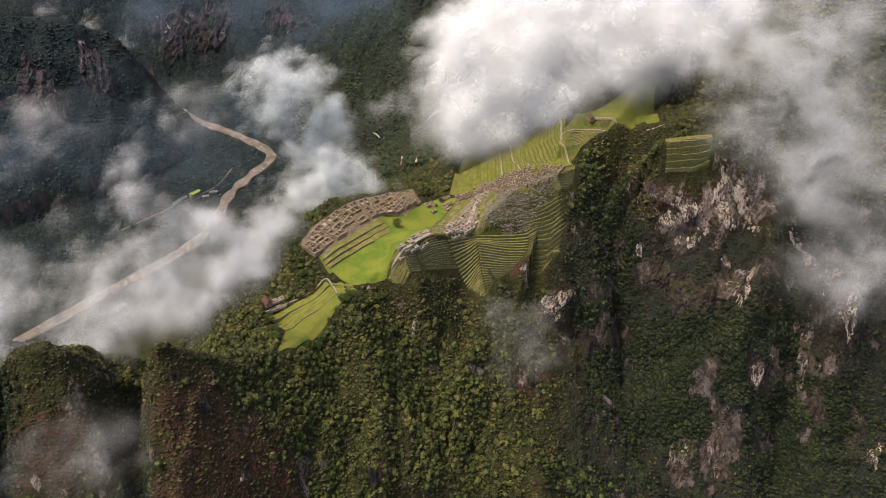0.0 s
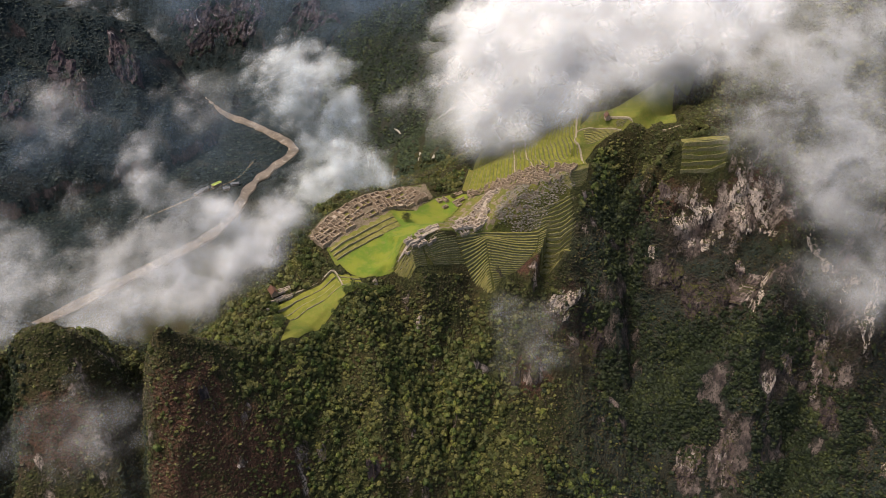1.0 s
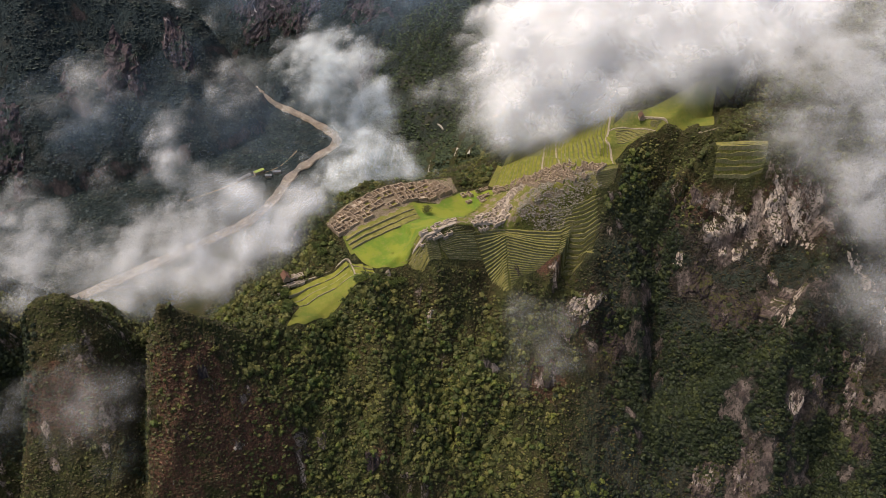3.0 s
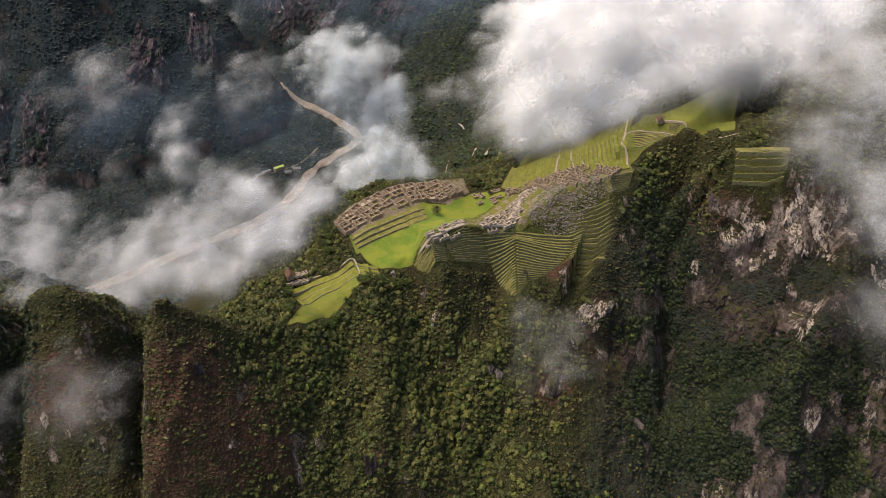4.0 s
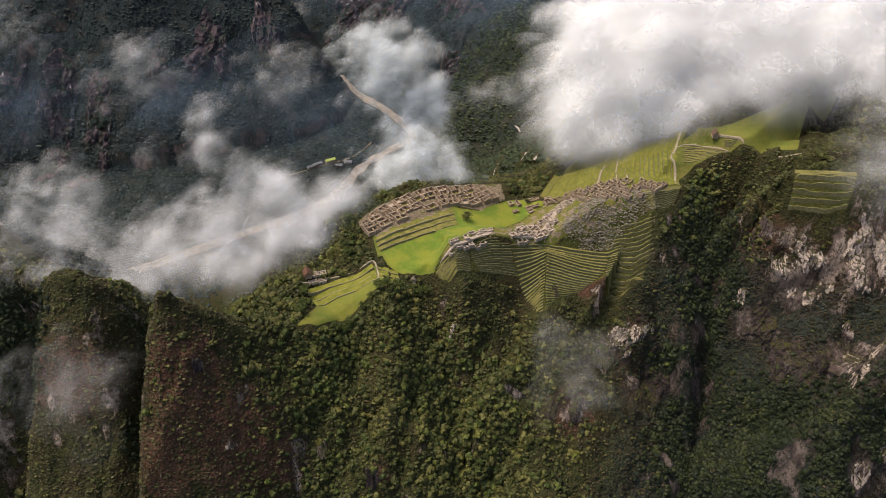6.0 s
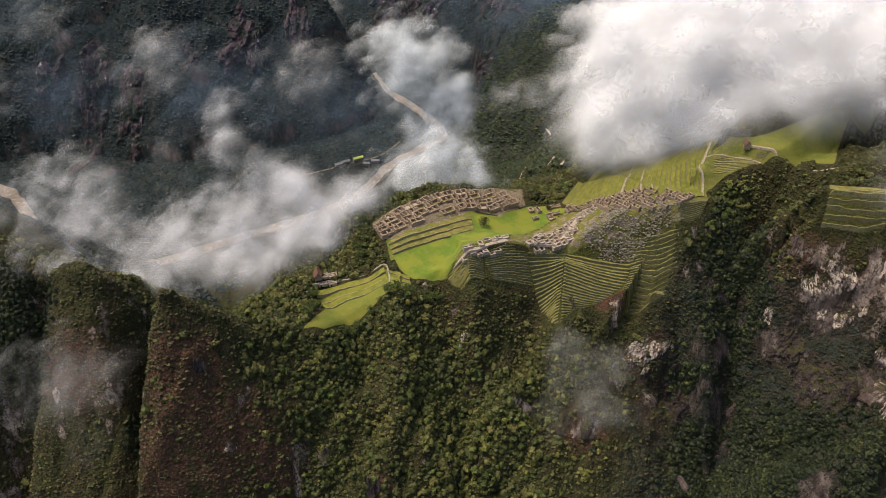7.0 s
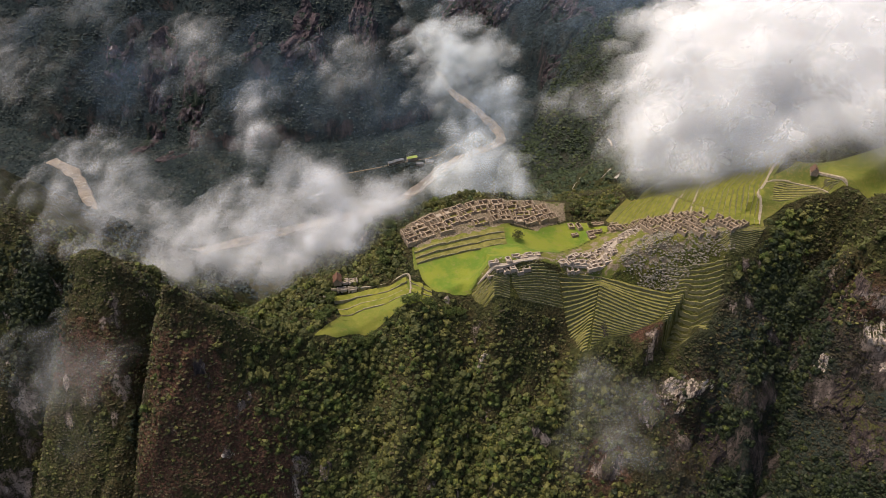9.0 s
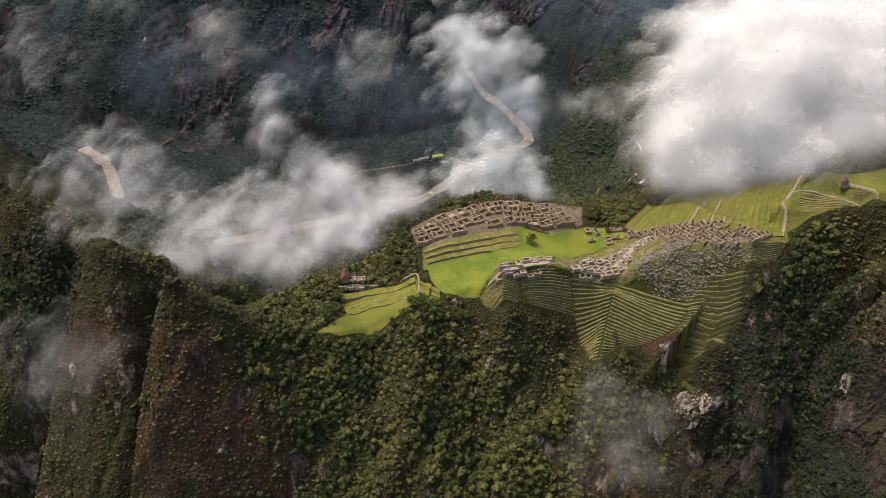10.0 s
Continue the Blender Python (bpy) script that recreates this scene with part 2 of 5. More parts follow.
def relief(x, y):
    """The smooth height of the land."""
    x, y = np.asarray(x, float), np.asarray(y, float)
    layers = np.stack([ridge_height(v, x, y, 0.8 if k in ("hill", "shelf", "town") else 0.0) for k, v in RIDGES.items()] + [np.full(x.shape, FLOOR)])
    top = layers.max(0)
    return top + BLEND * np.log(np.exp((layers - top) / BLEND).sum(0))


def inside(poly, x, y, soft=3.0):
    """1 within a polygon of the plan, 0 outside, with a soft rim."""
    p = np.array(poly, float)
    hit, d = np.zeros(x.shape, bool), np.full(x.shape, 1e9)
    for a, b in zip(p, np.roll(p, -1, 0)):
        cross = (a[1] > y) != (b[1] > y)
        hit ^= cross & (x < (b[0] - a[0]) * (y - a[1]) / (b[1] - a[1] + 1e-9) + a[0])
        t = np.clip(((x - a[0]) * (b[0] - a[0]) + (y - a[1]) * (b[1] - a[1])) / ((b[0] - a[0]) ** 2 + (b[1] - a[1]) ** 2), 0, 1)
        d = np.minimum(d, np.hypot(x - a[0] - t * (b[0] - a[0]), y - a[1] - t * (b[1] - a[1])))
    return np.clip(0.5 + np.where(hit, d, -d) / (2 * soft), 0, 1)


def blobs(zones, x, y, z):
    """Soft union of ellipsoids: x, y, z, radius across, radius up."""
    total = np.zeros(x.shape)
    for cx, cy, cz, r, rz in zones:
        total = np.maximum(total, np.exp(-(((x - cx) ** 2 + (y - cy) ** 2) / r ** 2 + ((z - cz) / rz) ** 2)))
    return total


def spaced(start, end, fine_start, fine_end, step, grow):
    fine = list(np.arange(fine_start, fine_end, step))
    low, high, s = [], [], step
    a = fine_start
    while a > start:
        s = min(s * grow, 60)
        a -= s
        low.append(a)
    a, s = fine[-1], step
    while a < end:
        s = min(s * grow, 60)
        a += s
        high.append(a)
    return np.array(low[::-1] + fine + high)
# crest points: x, y, z, shelf width left and right of the way, slope left and right
RIDGES = {}
RIDGES['main'] = [
    (-720, 540, 120, 5, 3, 1.2, 1.3),
    (-535, 533, 12, 5, 2, 1.2, 1.46),
    (-408, 529, 52, 8, 2, 1.2, 2.02),
    (-362, 531, 2, 10, 2, 1.1, 1.47),
    (-341, 531, -10, 10, 2, 1.1, 1.47),
    (-273, 501, 79, 2, 2, 1.4, 2.29),
    (-222, 552, 4, 10, 7, 0.9, 2.21),
]
RIDGES['shelf'] = [
    (-221, 563, 0, 2, 8, 1.04, 1.63),
    (-190, 613, -17, 30, 15, 0.86, 1.1),
    (-175, 645, -31, 40, 12, 0.9, 1.1),
    (-143, 708, -13, 50, 32, 0.91, 1.31),
    (-104, 775, 0, 100, 54, 0.96, 1.29),
    (-91, 822, -1, 105, 60, 0.96, 1.3),
    (-3, 868, -24, 90, 40, 0.82, 1.29),
    (35, 966, -18, 42, 20, 0.84, 1.3),
    (134, 976, 35, 29, 20, 0.6, 1.3),
    (184, 961, 67, 40, 23, 0.6, 1.54),
    (227, 989, 78, 40, 31, 1.4, 2),
]
RIDGES['hill'] = [
    (-77, 723, -2, 9, 2, 0.8, 1.42),
    (-54, 735, 33, 6, 4, 0.65, 1.34),
    (-16, 771, 26, 11, 2, 0.55, 1.6),
    (40, 820, -1, 22, 2, 0.72, 1.89),
    (95, 859, 39, 26, 5, 0.88, 2.46),
    (139, 893, 60, 2, 31, 0.43, 1.24),
    (181, 921, 49, 12, 20, 1.05, 1.4),
]
RIDGES['cliff'] = [
    (312, 885, 101, 12, 2, 1.83, 2.87),
    (411, 897, 111, 22, 9, 1.46, 2.89),
    (456, 863, 25, 7, 2, 1.2, 2.22),
    (452, 792, -1, 9, 3, 1.5, 1.51),
    (421, 742, -36, 2, 2, 2.01, 1.83),
    (396, 702, -96, 2, 2, 1.48, 1.05),
    (405, 599, -267, 5, 4, 1, 1.04),
]
RIDGES['cliff2'] = [
    (650, 950, 150, 10, 3, 1, 1.5),
    (560, 860, 20, 10, 3, 1, 1.5),
    (548, 743, -77, 8, 3, 1, 1.35),
    (521, 638, -233, 8, 4, 1, 0.92),
]
RIDGES['spur1'] = [
    (58, 728, -80, 11, 3, 2, 1.3),
    (22, 640, -91, 2, 4, 1.57, 1.2),
    (64, 631, -137, 7, 2, 1.22, 1.32),
    (108, 566, -175, 10, 3, 1, 1),
    (140, 450, -300, 5, 3, 1, 1),
]
RIDGES['spur2'] = [
    (160, 808, -36, 10, 2, 2, 2.05),
    (186, 778, -106, 12, 10, 2.22, 2),
    (188, 771, -178, 15, 2, 1.49, 1.43),
    (165, 633, -276, 4, 7, 1, 0.97),
]
RIDGES['spur3'] = [
    (-111, 670, 0, 2, 13, 1.11, 0.77),
    (-74, 575, -83, 4, 2, 1.23, 1.2),
    (-101, 517, -140, 25, 3, 1.15, 1.2),
    (-54, 427, -283, 6, 3, 1, 1),
]
RIDGES['spur4'] = [
    (-245, 480, 28, 17, 2, 1.6, 1.79),
    (-220, 471, -78, 2, 2, 1.66, 1.34),
    (-211, 445, -164, 2, 3, 1.53, 1.2),
    (-170, 360, -260, 5, 3, 1, 1),
]
RIDGES['buttress'] = [
    (-272, 503, 74, 4, 3, 1.5, 3.6),
    (-268, 468, 14, 6, 3, 1.5, 4.2),
    (-262, 432, -66, 6, 3, 1.5, 4.2),
    (-258, 404, -160, 6, 3, 1.3, 3.6),
    (-252, 360, -300, 6, 3, 1.2, 3.0),
]
RIDGES['buttress2'] = [
    (-425, 528, 48, 8, 4, 1.4, 3.2),
    (-447, 496, -14, 8, 4, 1.4, 3.8),
    (-456, 460, -86, 8, 4, 1.4, 3.8),
    (-458, 425, -170, 8, 4, 1.3, 3.0),
    (-456, 380, -300, 8, 4, 1.2, 2.6),
]
RIDGES['putu'] = [
    (-3200, 2100, 500, 20, 20, 1, 0.9),
    (-1750, 1850, 380, 20, 20, 1, 1.05),
    (-1450, 1740, 200, 10, 10, 1.2, 1.1),
    (-1230, 1700, 70, 10, 10, 1.3, 1.4),
    (-1000, 1850, -70, 10, 10, 1.3, 1.1),
    (-870, 1965, -185, 10, 10, 1.4, 0.9),
    (-790, 2030, -340, 10, 10, 1.2, 0.9),
]
RIDGES['far'] = [
    (-3200, 3000, 500, 20, 20, 1, 1),
    (-1600, 2900, 300, 20, 20, 1, 1.05),
    (-800, 2860, 130, 20, 20, 1, 1.1),
    (-300, 2750, 90, 20, 20, 1, 1),
    (600, 2700, 300, 20, 20, 1, 1),
]
RIDGES['mapi'] = [
    (800, 1350, 499, 20, 20, 1, 1),
    (250, 1900, 150, 20, 20, 0.85, 1),
    (-140, 2075, -100, 10, 10, 0.85, 1),
    (-400, 2250, -220, 10, 10, 0.8, 1),
    (-560, 2250, -245, 10, 10, 0.8, 1),
    (-650, 2140, -385, 10, 10, 0.8, 1),
]
RIDGES['west'] = [
    (-2200, 300, 400, 20, 20, 0.9, 0.9),
    (-1600, 760, 40, 10, 10, 1, 1),
    (-1370, 960, -360, 10, 10, 1, 1),
]
RIDGES['terr'] = [
    (174, 945, 60, 12, 2, 0.71, 1.42),
    (196, 1005, 78, 2, 22, 0.66, 1.5),
    (219, 1020, 98, 4, 61, 0.72, 1.24),
    (294, 1142, 130, 4, 57, 0.72, 1.54),
    (400, 1260, 200, 4, 60, 0.72, 1.5),
    (520, 1420, 320, 4, 60, 0.72, 1.5),
]
RIDGES['mount'] = [
    (268, 981, 55, 35, 3, 1.41, 1.6),
    (301, 972, 87, 28, 34, 0.79, 1.61),
    (405, 942, 123, 53, 10, 0.3, 1.36),
    (650, 1150, 330, 20, 10, 0.6, 1),
    (900, 1400, 600, 20, 10, 0.8, 1),
]
RIDGES['sacred'] = [
    (-258, 610, -26, 14, 6, 0.9, 1.1),
    (-235, 645, -20, 14, 6, 0.9, 1.1),
    (-222, 674, -12, 14, 5, 1, 1.19),
    (-190, 706, -25, 15, 2, 1, 1.18),
    (-152, 712, -15, 20, 6, 0.95, 1.1),
]
RIDGES['town'] = [
    (-185, 765, 8, 40, 10, 0.9, 0.5),
    (-150, 778, 9, 45, 10, 0.9, 0.5),
    (-118, 818, 6, 48, 10, 0.9, 0.5),
    (-88, 862, -1, 48, 8, 0.9, 0.5),
    (-48, 912, -11, 40, 8, 0.8, 0.5),
]
RIDGES['fan'] = [
    (46, 800, -10, 4, 4, 0.8, 0.8),
    (50, 775, -30, 4, 4, 0.8, 0.8),
    (57, 738, -53, 4, 4, 0.9, 0.9),
]

PLAZA = [(-147, 733), (-122, 757), (-89, 790), (-72, 810), (-86, 846), (-58, 862), (-40, 893), (-26, 914), (-2, 936), (23, 931), (5, 892), (-12, 859), (-18, 800), (-20, 778), (-42, 747), (-63, 732), (-68, 724), (-73, 716), (-109, 707), (-131, 716)]
NORTH = [(-188, 590), (-172, 605), (-162, 631), (-135, 655), (-107, 676), (-106, 696), (-130, 703), (-148, 712), (-162, 696), (-195, 678), (-210, 661), (-190, 641)]
TOWN = [(-194, 770), (-162, 747), (-133, 776), (-106, 813), (-84, 850), (-54, 864), (-30, 912), (-46, 950), (-94, 934), (-143, 892), (-178, 830)]
AGRI = [(10, 945), (22, 1024), (45, 1150), (60, 1185), (100, 1165), (190, 1045), (190, 1010), (182, 970), (178, 945), (190, 912), (165, 878), (121, 876), (84, 900), (40, 925)]
CLEAR = [(187, 919), (203, 940), (233, 960), (256, 966), (268, 970), (266, 985), (230, 995), (203, 1006), (181, 977), (177, 953)]
MEADOW = [(222, 984), (232, 996), (301, 1058), (350, 1101), (381, 1113), (399, 1099), (338, 1080), (319, 960), (289, 972), (258, 972)]
WEST = [(-79, 718), (-68, 712), (-49, 706), (-28, 721), (0, 745), (19, 761), (35, 750), (54, 734), (61, 739), (74, 766), (100, 795), (118, 804), (150, 806), (166, 812), (170, 836), (164, 855), (178, 868), (187, 880), (193, 914), (172, 890), (143, 866), (104, 846), (43, 815), (4, 780), (-20, 762), (-37, 741)]
SMALL = [(306, 894), (374, 896), (372, 870), (308, 868)]
ROCKS = [(274, 880, -2, 23, 16), (304, 861, 30, 32, 22), (324, 845, -10, 35, 24), (356, 847, -4, 38, 32), (385, 854, 16, 38, 32), (420, 866, 36, 41, 27), (450, 860, 30, 44, 40), (346, 836, -31, 29, 16), (260, 866, -55, 17, 22),
         (393, 785, -78, 20, 24), (412, 758, -58, 29, 24), (430, 766, -36, 26, 22), (443, 738, -65, 32, 24), (429, 693, -159, 20, 19), (449, 702, -138, 32, 27), (500, 700, -130, 52, 54), (369, 664, -186, 17, 14), (367, 738, -132, 14, 14),
         (545, 742, -85, 58, 49), (171, 786, -80, 20, 16), (148, 776, -112, 23, 19), (178, 753, -150, 20, 22), (106, 807, -42, 20, 19), (228, 688, -190, 13, 22), (-30, 672, -60, 12, 14), (42, 557, -133, 6, 7), (120, 668, -127, 17, 14),
         (-241, 486, 16, 6, 14), (-214, 471, -78, 8, 12), (-262, 430, -70, 7, 26), (-155, 521, -99, 5, 12), (-450, 488, -32, 6, 10), (-367, 497, -24, 6, 14), (-352, 467, -76, 6, 10), (-426, 463, -76, 5, 12), (-309, 429, -102, 6, 16),
         (-67, 503, -131, 9, 8)]
REDS = [(-250, 475, 0, 52, 70), (-210, 480, -75, 62, 80), (-183, 484, -114, 48, 60), (-265, 435, -80, 42, 80), (-395, 485, -50, 50, 60), (-450, 480, -60, 40, 60), (111, 662, -127, 35, 30), (180, 750, -150, 38, 50), (214, 700, -180, 30, 40),
        (295, 822, -81, 30, 26), (349, 796, -83, 40, 24), (430, 750, -70, 50, 40), (420, 860, 50, 60, 30), (440, 690, -140, 50, 40), (-70, 505, -133, 26, 26), (106, 800, -55, 24, 22)]

PLAZA_BANK = [(-163, 750), (-146, 724), (-114, 757), (-86, 788), (-62, 818), (-84, 852), (-106, 816), (-134, 780)]
HILL = [(-72, 718), (-63, 732), (-42, 747), (-20, 778), (-18, 800), (-12, 859), (5, 892), (23, 931), (55, 914), (90, 908), (130, 892), (182, 914), (176, 880), (150, 862), (60, 822), (18, 782), (4, 780), (-20, 762), (-37, 741)]
ROADS = [[(-61, 1697), (-65, 1646), (-56, 1598)],
         [(-96, 1560), (-87, 1345), (-84, 1197)],
         [(-197, 1749), (-175, 1717), (-167, 1701)],
         [(-168, 1598), (-147, 1368), (-137, 1238)],
         [(-51, 1320), (-55, 1267)],
         [(21, 1249), (12, 1212)],
         [(36, 1667), (53, 1568), (50, 1541), (37, 1545)],
         [(-89, 1662), (-97, 1624)]]
# clefts running down the front of the ridge: line, depth, half width
GULLIES = [([(-346, 556), (-342, 532), (-338, 512), (-326, 470), (-318, 420), (-312, 340)], 80, 20), ([(-494, 570), (-487, 535), (-482, 505), (-490, 440), (-492, 360)], 85, 24), ([(-62, 610), (-56, 550), (-48, 470)], 14, 8),
           ([(-130, 610), (-150, 540), (-150, 450)], 12, 12), ([(0, 690), (-8, 640), (0, 560)], 12, 10), ([(235, 880), (258, 820), (262, 740)], 16, 14), ([(470, 800), (480, 720), (470, 620)], 22, 16)]
RIVER = [(-1440, 1130), (-1330, 1110), (-1201, 1040), (-1009, 927), (-860, 985), (-700, 1180), (-585, 1330), (-552, 1440), (-545, 1560), (-515, 1650), (-480, 1770), (-602, 1889), (-756, 1994), (-845, 2090)]


def build_ground():
    xs = spaced(-3900, 2600, -520, 600, 3.0, 1.019)
    ys = spaced(-1300, 4500, 395, 1070, 2.6, 1.021)
    gx, gy = np.meshgrid(xs, ys)
    gz = relief(gx, gy)
    dzx, dzy = np.gradient(gz, xs, axis=1), np.gradient(gz, ys, axis=0)
    steep = np.hypot(dzx, dzy)
    tame = np.maximum.reduce([inside(p, gx, gy, 5.0) for p in (PLAZA, PLAZA_BANK, NORTH, TOWN, AGRI, MEADOW, CLEAR, WEST, SMALL, HILL)])
    wild = np.clip((steep - 0.25) / 0.6, 0, 1) * (1 - tame)
    # flutes and gullies down the slopes, then lumps along the surface's normal
    gz = gz + wild * (9.5 * fractal(gx, gy, gz * 0.2, 52, 4, 11, True) + 3.5 * fractal(gx, gy, gz * 0.2, 19, 3, 13, True) - 1.5) + (1 - tame) * 2.0 * fractal(gx, gy, gz, 60, 3, 5)
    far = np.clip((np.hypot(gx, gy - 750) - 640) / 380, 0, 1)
    gz = gz + far * np.clip((steep - 0.2) / 0.5, 0, 1) * (44 * fractal(gx, gy, gz * 0.07, 190, 5, 23, True) + 13 * fractal(gx, gy, gz * 0.07, 58, 3, 29, True))
    bed = np.full(gx.shape, 1e9)
    for a, b in zip(RIVER, RIVER[1:]):
        dx, dy = b[0] - a[0], b[1] - a[1]
        t = np.clip(((gx - a[0]) * dx + (gy - a[1]) * dy) / (dx * dx + dy * dy), 0, 1)
        bed = np.minimum(bed, np.hypot(gx - a[0] - t * dx, gy - a[1] - t * dy))
    for line, depth, width in GULLIES:
        d = np.full(gx.shape, 1e9)
        for a, b in zip(line, line[1:]):
            dx, dy = b[0] - a[0], b[1] - a[1]
            t = np.clip(((gx - a[0]) * dx + (gy - a[1]) * dy) / (dx * dx + dy * dy), 0, 1)
            d = np.minimum(d, np.hypot(gx - a[0] - t * dx, gy - a[1] - t * dy))
        gz = gz - depth * np.exp(-(d / width) ** 2) * (1 - tame)
    gz = np.minimum(gz, FLOOR - 3 + np.maximum(bed - 16, 0) * 2.2)
    dzx, dzy = np.gradient(gz, xs, axis=1), np.gradient(gz, ys, axis=0)
    length = np.sqrt(1 + dzx ** 2 + dzy ** 2)
    rock = blobs(ROCKS, gx, gy, gz)
    lump = wild * (3.2 * fractal(gx, gy, gz, 24, 4, 31) + 1.2 * fractal(gx, gy, gz, 7, 3, 37)) + np.clip((gx - 120) / 60, 0, 1) * wild * 5.0 * fractal(gx, gy, gz * 0.5, 32, 4, 43, True) + rock * wild * 4.5 * fractal(gx, gy, gz * 0.6, 15, 4, 41, True)
    px, py, pz = gx - lump * dzx / length, gy - lump * dzy / length, gz + lump / length
    slope = np.hypot(dzx, dzy)
    vein = fractal(gx, gy, gz * 0.45, 30, 5, 61) + 0.5 * fractal(gx, gy, gz * 0.35, 9, 3, 67)
    bare = np.maximum(rock * 0.62, np.clip((slope - 1.3) / 1.6, 0, 1) * 0.36 * (1 - 0.75 * blobs(REDS, gx, gy, gz)))
    east = np.clip((gx + 470) / 160, 0, 1) * np.clip((2250 - gy) / 300, 0, 1) * np.clip((gy - 850) / 100, 0, 1)
    bare = np.maximum(bare, far * np.clip((slope - 1.3) / 1.0, 0, 1) * 0.55 * (1 - 0.8 * east))
    right = np.clip((gx - 120) / 60, 0, 1) * np.clip((70 - gz) / 30, 0, 1) * (gy < 960) * (1 - far)
    bare = np.maximum(bare, right * np.clip((slope - 0.9) / 1.2, 0, 1) * (0.36 + 0.36 * fractal(gx, gy, gz, 80, 2, 71)))
    bare = bare * (1 - 0.9 * east)
    rock = np.clip((bare + vein * 0.65 - 0.17) / 0.62, 0, 1) * (bare > 0.08) * (1 - tame)
    red = np.maximum(blobs(REDS, gx, gy, gz), 0.75 * blobs([(x, y, z - 8, 1.7 * r, 1.9 * h) for x, y, z, r, h in ROCKS if x > 90], gx, gy, gz))
    grass = np.maximum.reduce([inside(p, gx, gy, 2.0) for p in (PLAZA, PLAZA_BANK, NORTH, AGRI, MEADOW, CLEAR)])
    grass = np.maximum.reduce([grass] + [k * inside(p, gx, gy, 2.0) for p, k in ((TOWN, 0.55), (HILL, 0.62), (WEST, 0.50), (SMALL, 0.52))])
    mown = np.maximum.reduce([k * inside(p, gx, gy, 4.0) for p, k in ((PLAZA, 1.0), (PLAZA_BANK, 0.5), (NORTH, 0.45))]) + 0.35 * inside(MEADOW, gx, gy, 6.0)
    dust = np.maximum(inside(TOWN, gx, gy, 4.0) * 0.75, inside(HILL, gx, gy, 4.0) * 0.5)
    # lower right ground gets the dark colour too, standing in for cast shade
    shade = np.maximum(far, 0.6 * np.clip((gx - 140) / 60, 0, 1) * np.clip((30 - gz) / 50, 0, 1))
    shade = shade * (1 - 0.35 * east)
    ny, nx = gx.shape
    mesh = bpy.data.meshes.new("ground")
    idx = np.arange(nx * ny).reshape(ny, nx)
    quads = np.stack([idx[:-1, :-1], idx[:-1, 1:], idx[1:, 1:], idx[1:, :-1]], -1).reshape(-1, 4)
    co = np.stack([px, py, pz], -1).reshape(-1, 3)
    fill(mesh, co, quads)
    for key, values in (("rock", rock), ("red", red), ("grass", grass), ("far_shade", shade), ("mown", mown), ("dust", dust)):
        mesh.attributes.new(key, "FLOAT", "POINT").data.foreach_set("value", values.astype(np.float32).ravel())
    mesh.shade_smooth()
    mesh.materials.append(GROUND)
    ob = tagged(new("ground", mesh), "steep green mountain ridge with granite cliffs and grassy shelves", "mountain", kind="structure")
    return ob, co, quads, np.maximum(grass, tame).ravel(), rock.ravel(), red.ravel()


def fill(mesh, co, faces):
    """Vertices and faces of one size into a mesh."""
    n, k = len(faces), faces.shape[1]
    mesh.vertices.add(len(co))
    mesh.vertices.foreach_set("co", np.asarray(co, np.float32).ravel())
    mesh.loops.add(n * k)
    mesh.loops.foreach_set("vertex_index", np.asarray(faces, np.int32).ravel())
    mesh.polygons.add(n)
    mesh.polygons.foreach_set("loop_start", np.arange(0, n * k, k, dtype=np.int32))
    mesh.update(calc_edges=True)


ground, G_CO, G_QUADS, G_TAME, G_ROCK, G_RED = build_ground()


# ---- forest ----
def bush_shapes(levels, count, rng, lift=0.25, leafy=True):
    """Lumpy crowns, open below: unit size, sitting on z = 0. Leafy ones break up into tilted tufts with gaps between them."""
    shapes = []
    for _ in range(count):
        bm = bmesh.new()
        bmesh.ops.create_icosphere(bm, subdivisions=levels + 1, radius=1.0)
        low = [v for v in bm.verts if v.co.z < -0.45]
        bmesh.ops.delete(bm, geom=low, context="VERTS")
        lobes = [Vector((rng.uniform(-1, 1), rng.uniform(-1, 1), rng.uniform(-0.2, 1))).normalized() for _ in range(4)]
        for v in bm.verts:
            d = v.co.normalized()
            swell = max(d.dot(q) for q in lobes)
            r = 0.56 + 0.48 * max(swell, 0) ** 4 + rng.uniform(-0.10, 0.10)
            v.co = Vector((d.x * r, d.y * r, d.z * r * 0.95 + lift))
        if leafy:
            bmesh.ops.split_edges(bm, edges=bm.edges)
            for f in bm.faces:
                c = f.calc_center_median()
                spread, push = rng.uniform(0.9, 1.35), (c - Vector((0, 0, lift))).normalized() * rng.uniform(-0.10, 0.14)
                for v in f.verts:
                    v.co = c + (v.co - c) * spread + push + Vector((rng.uniform(-1, 1), rng.uniform(-1, 1), rng.uniform(-1, 1))) * 0.09
        bm.verts.ensure_lookup_table()
        bm.verts.index_update()
        shapes.append((np.array([v.co for v in bm.verts]), np.array([[v.index for v in f.verts] for f in bm.faces])))
        bm.free()
    return shapes


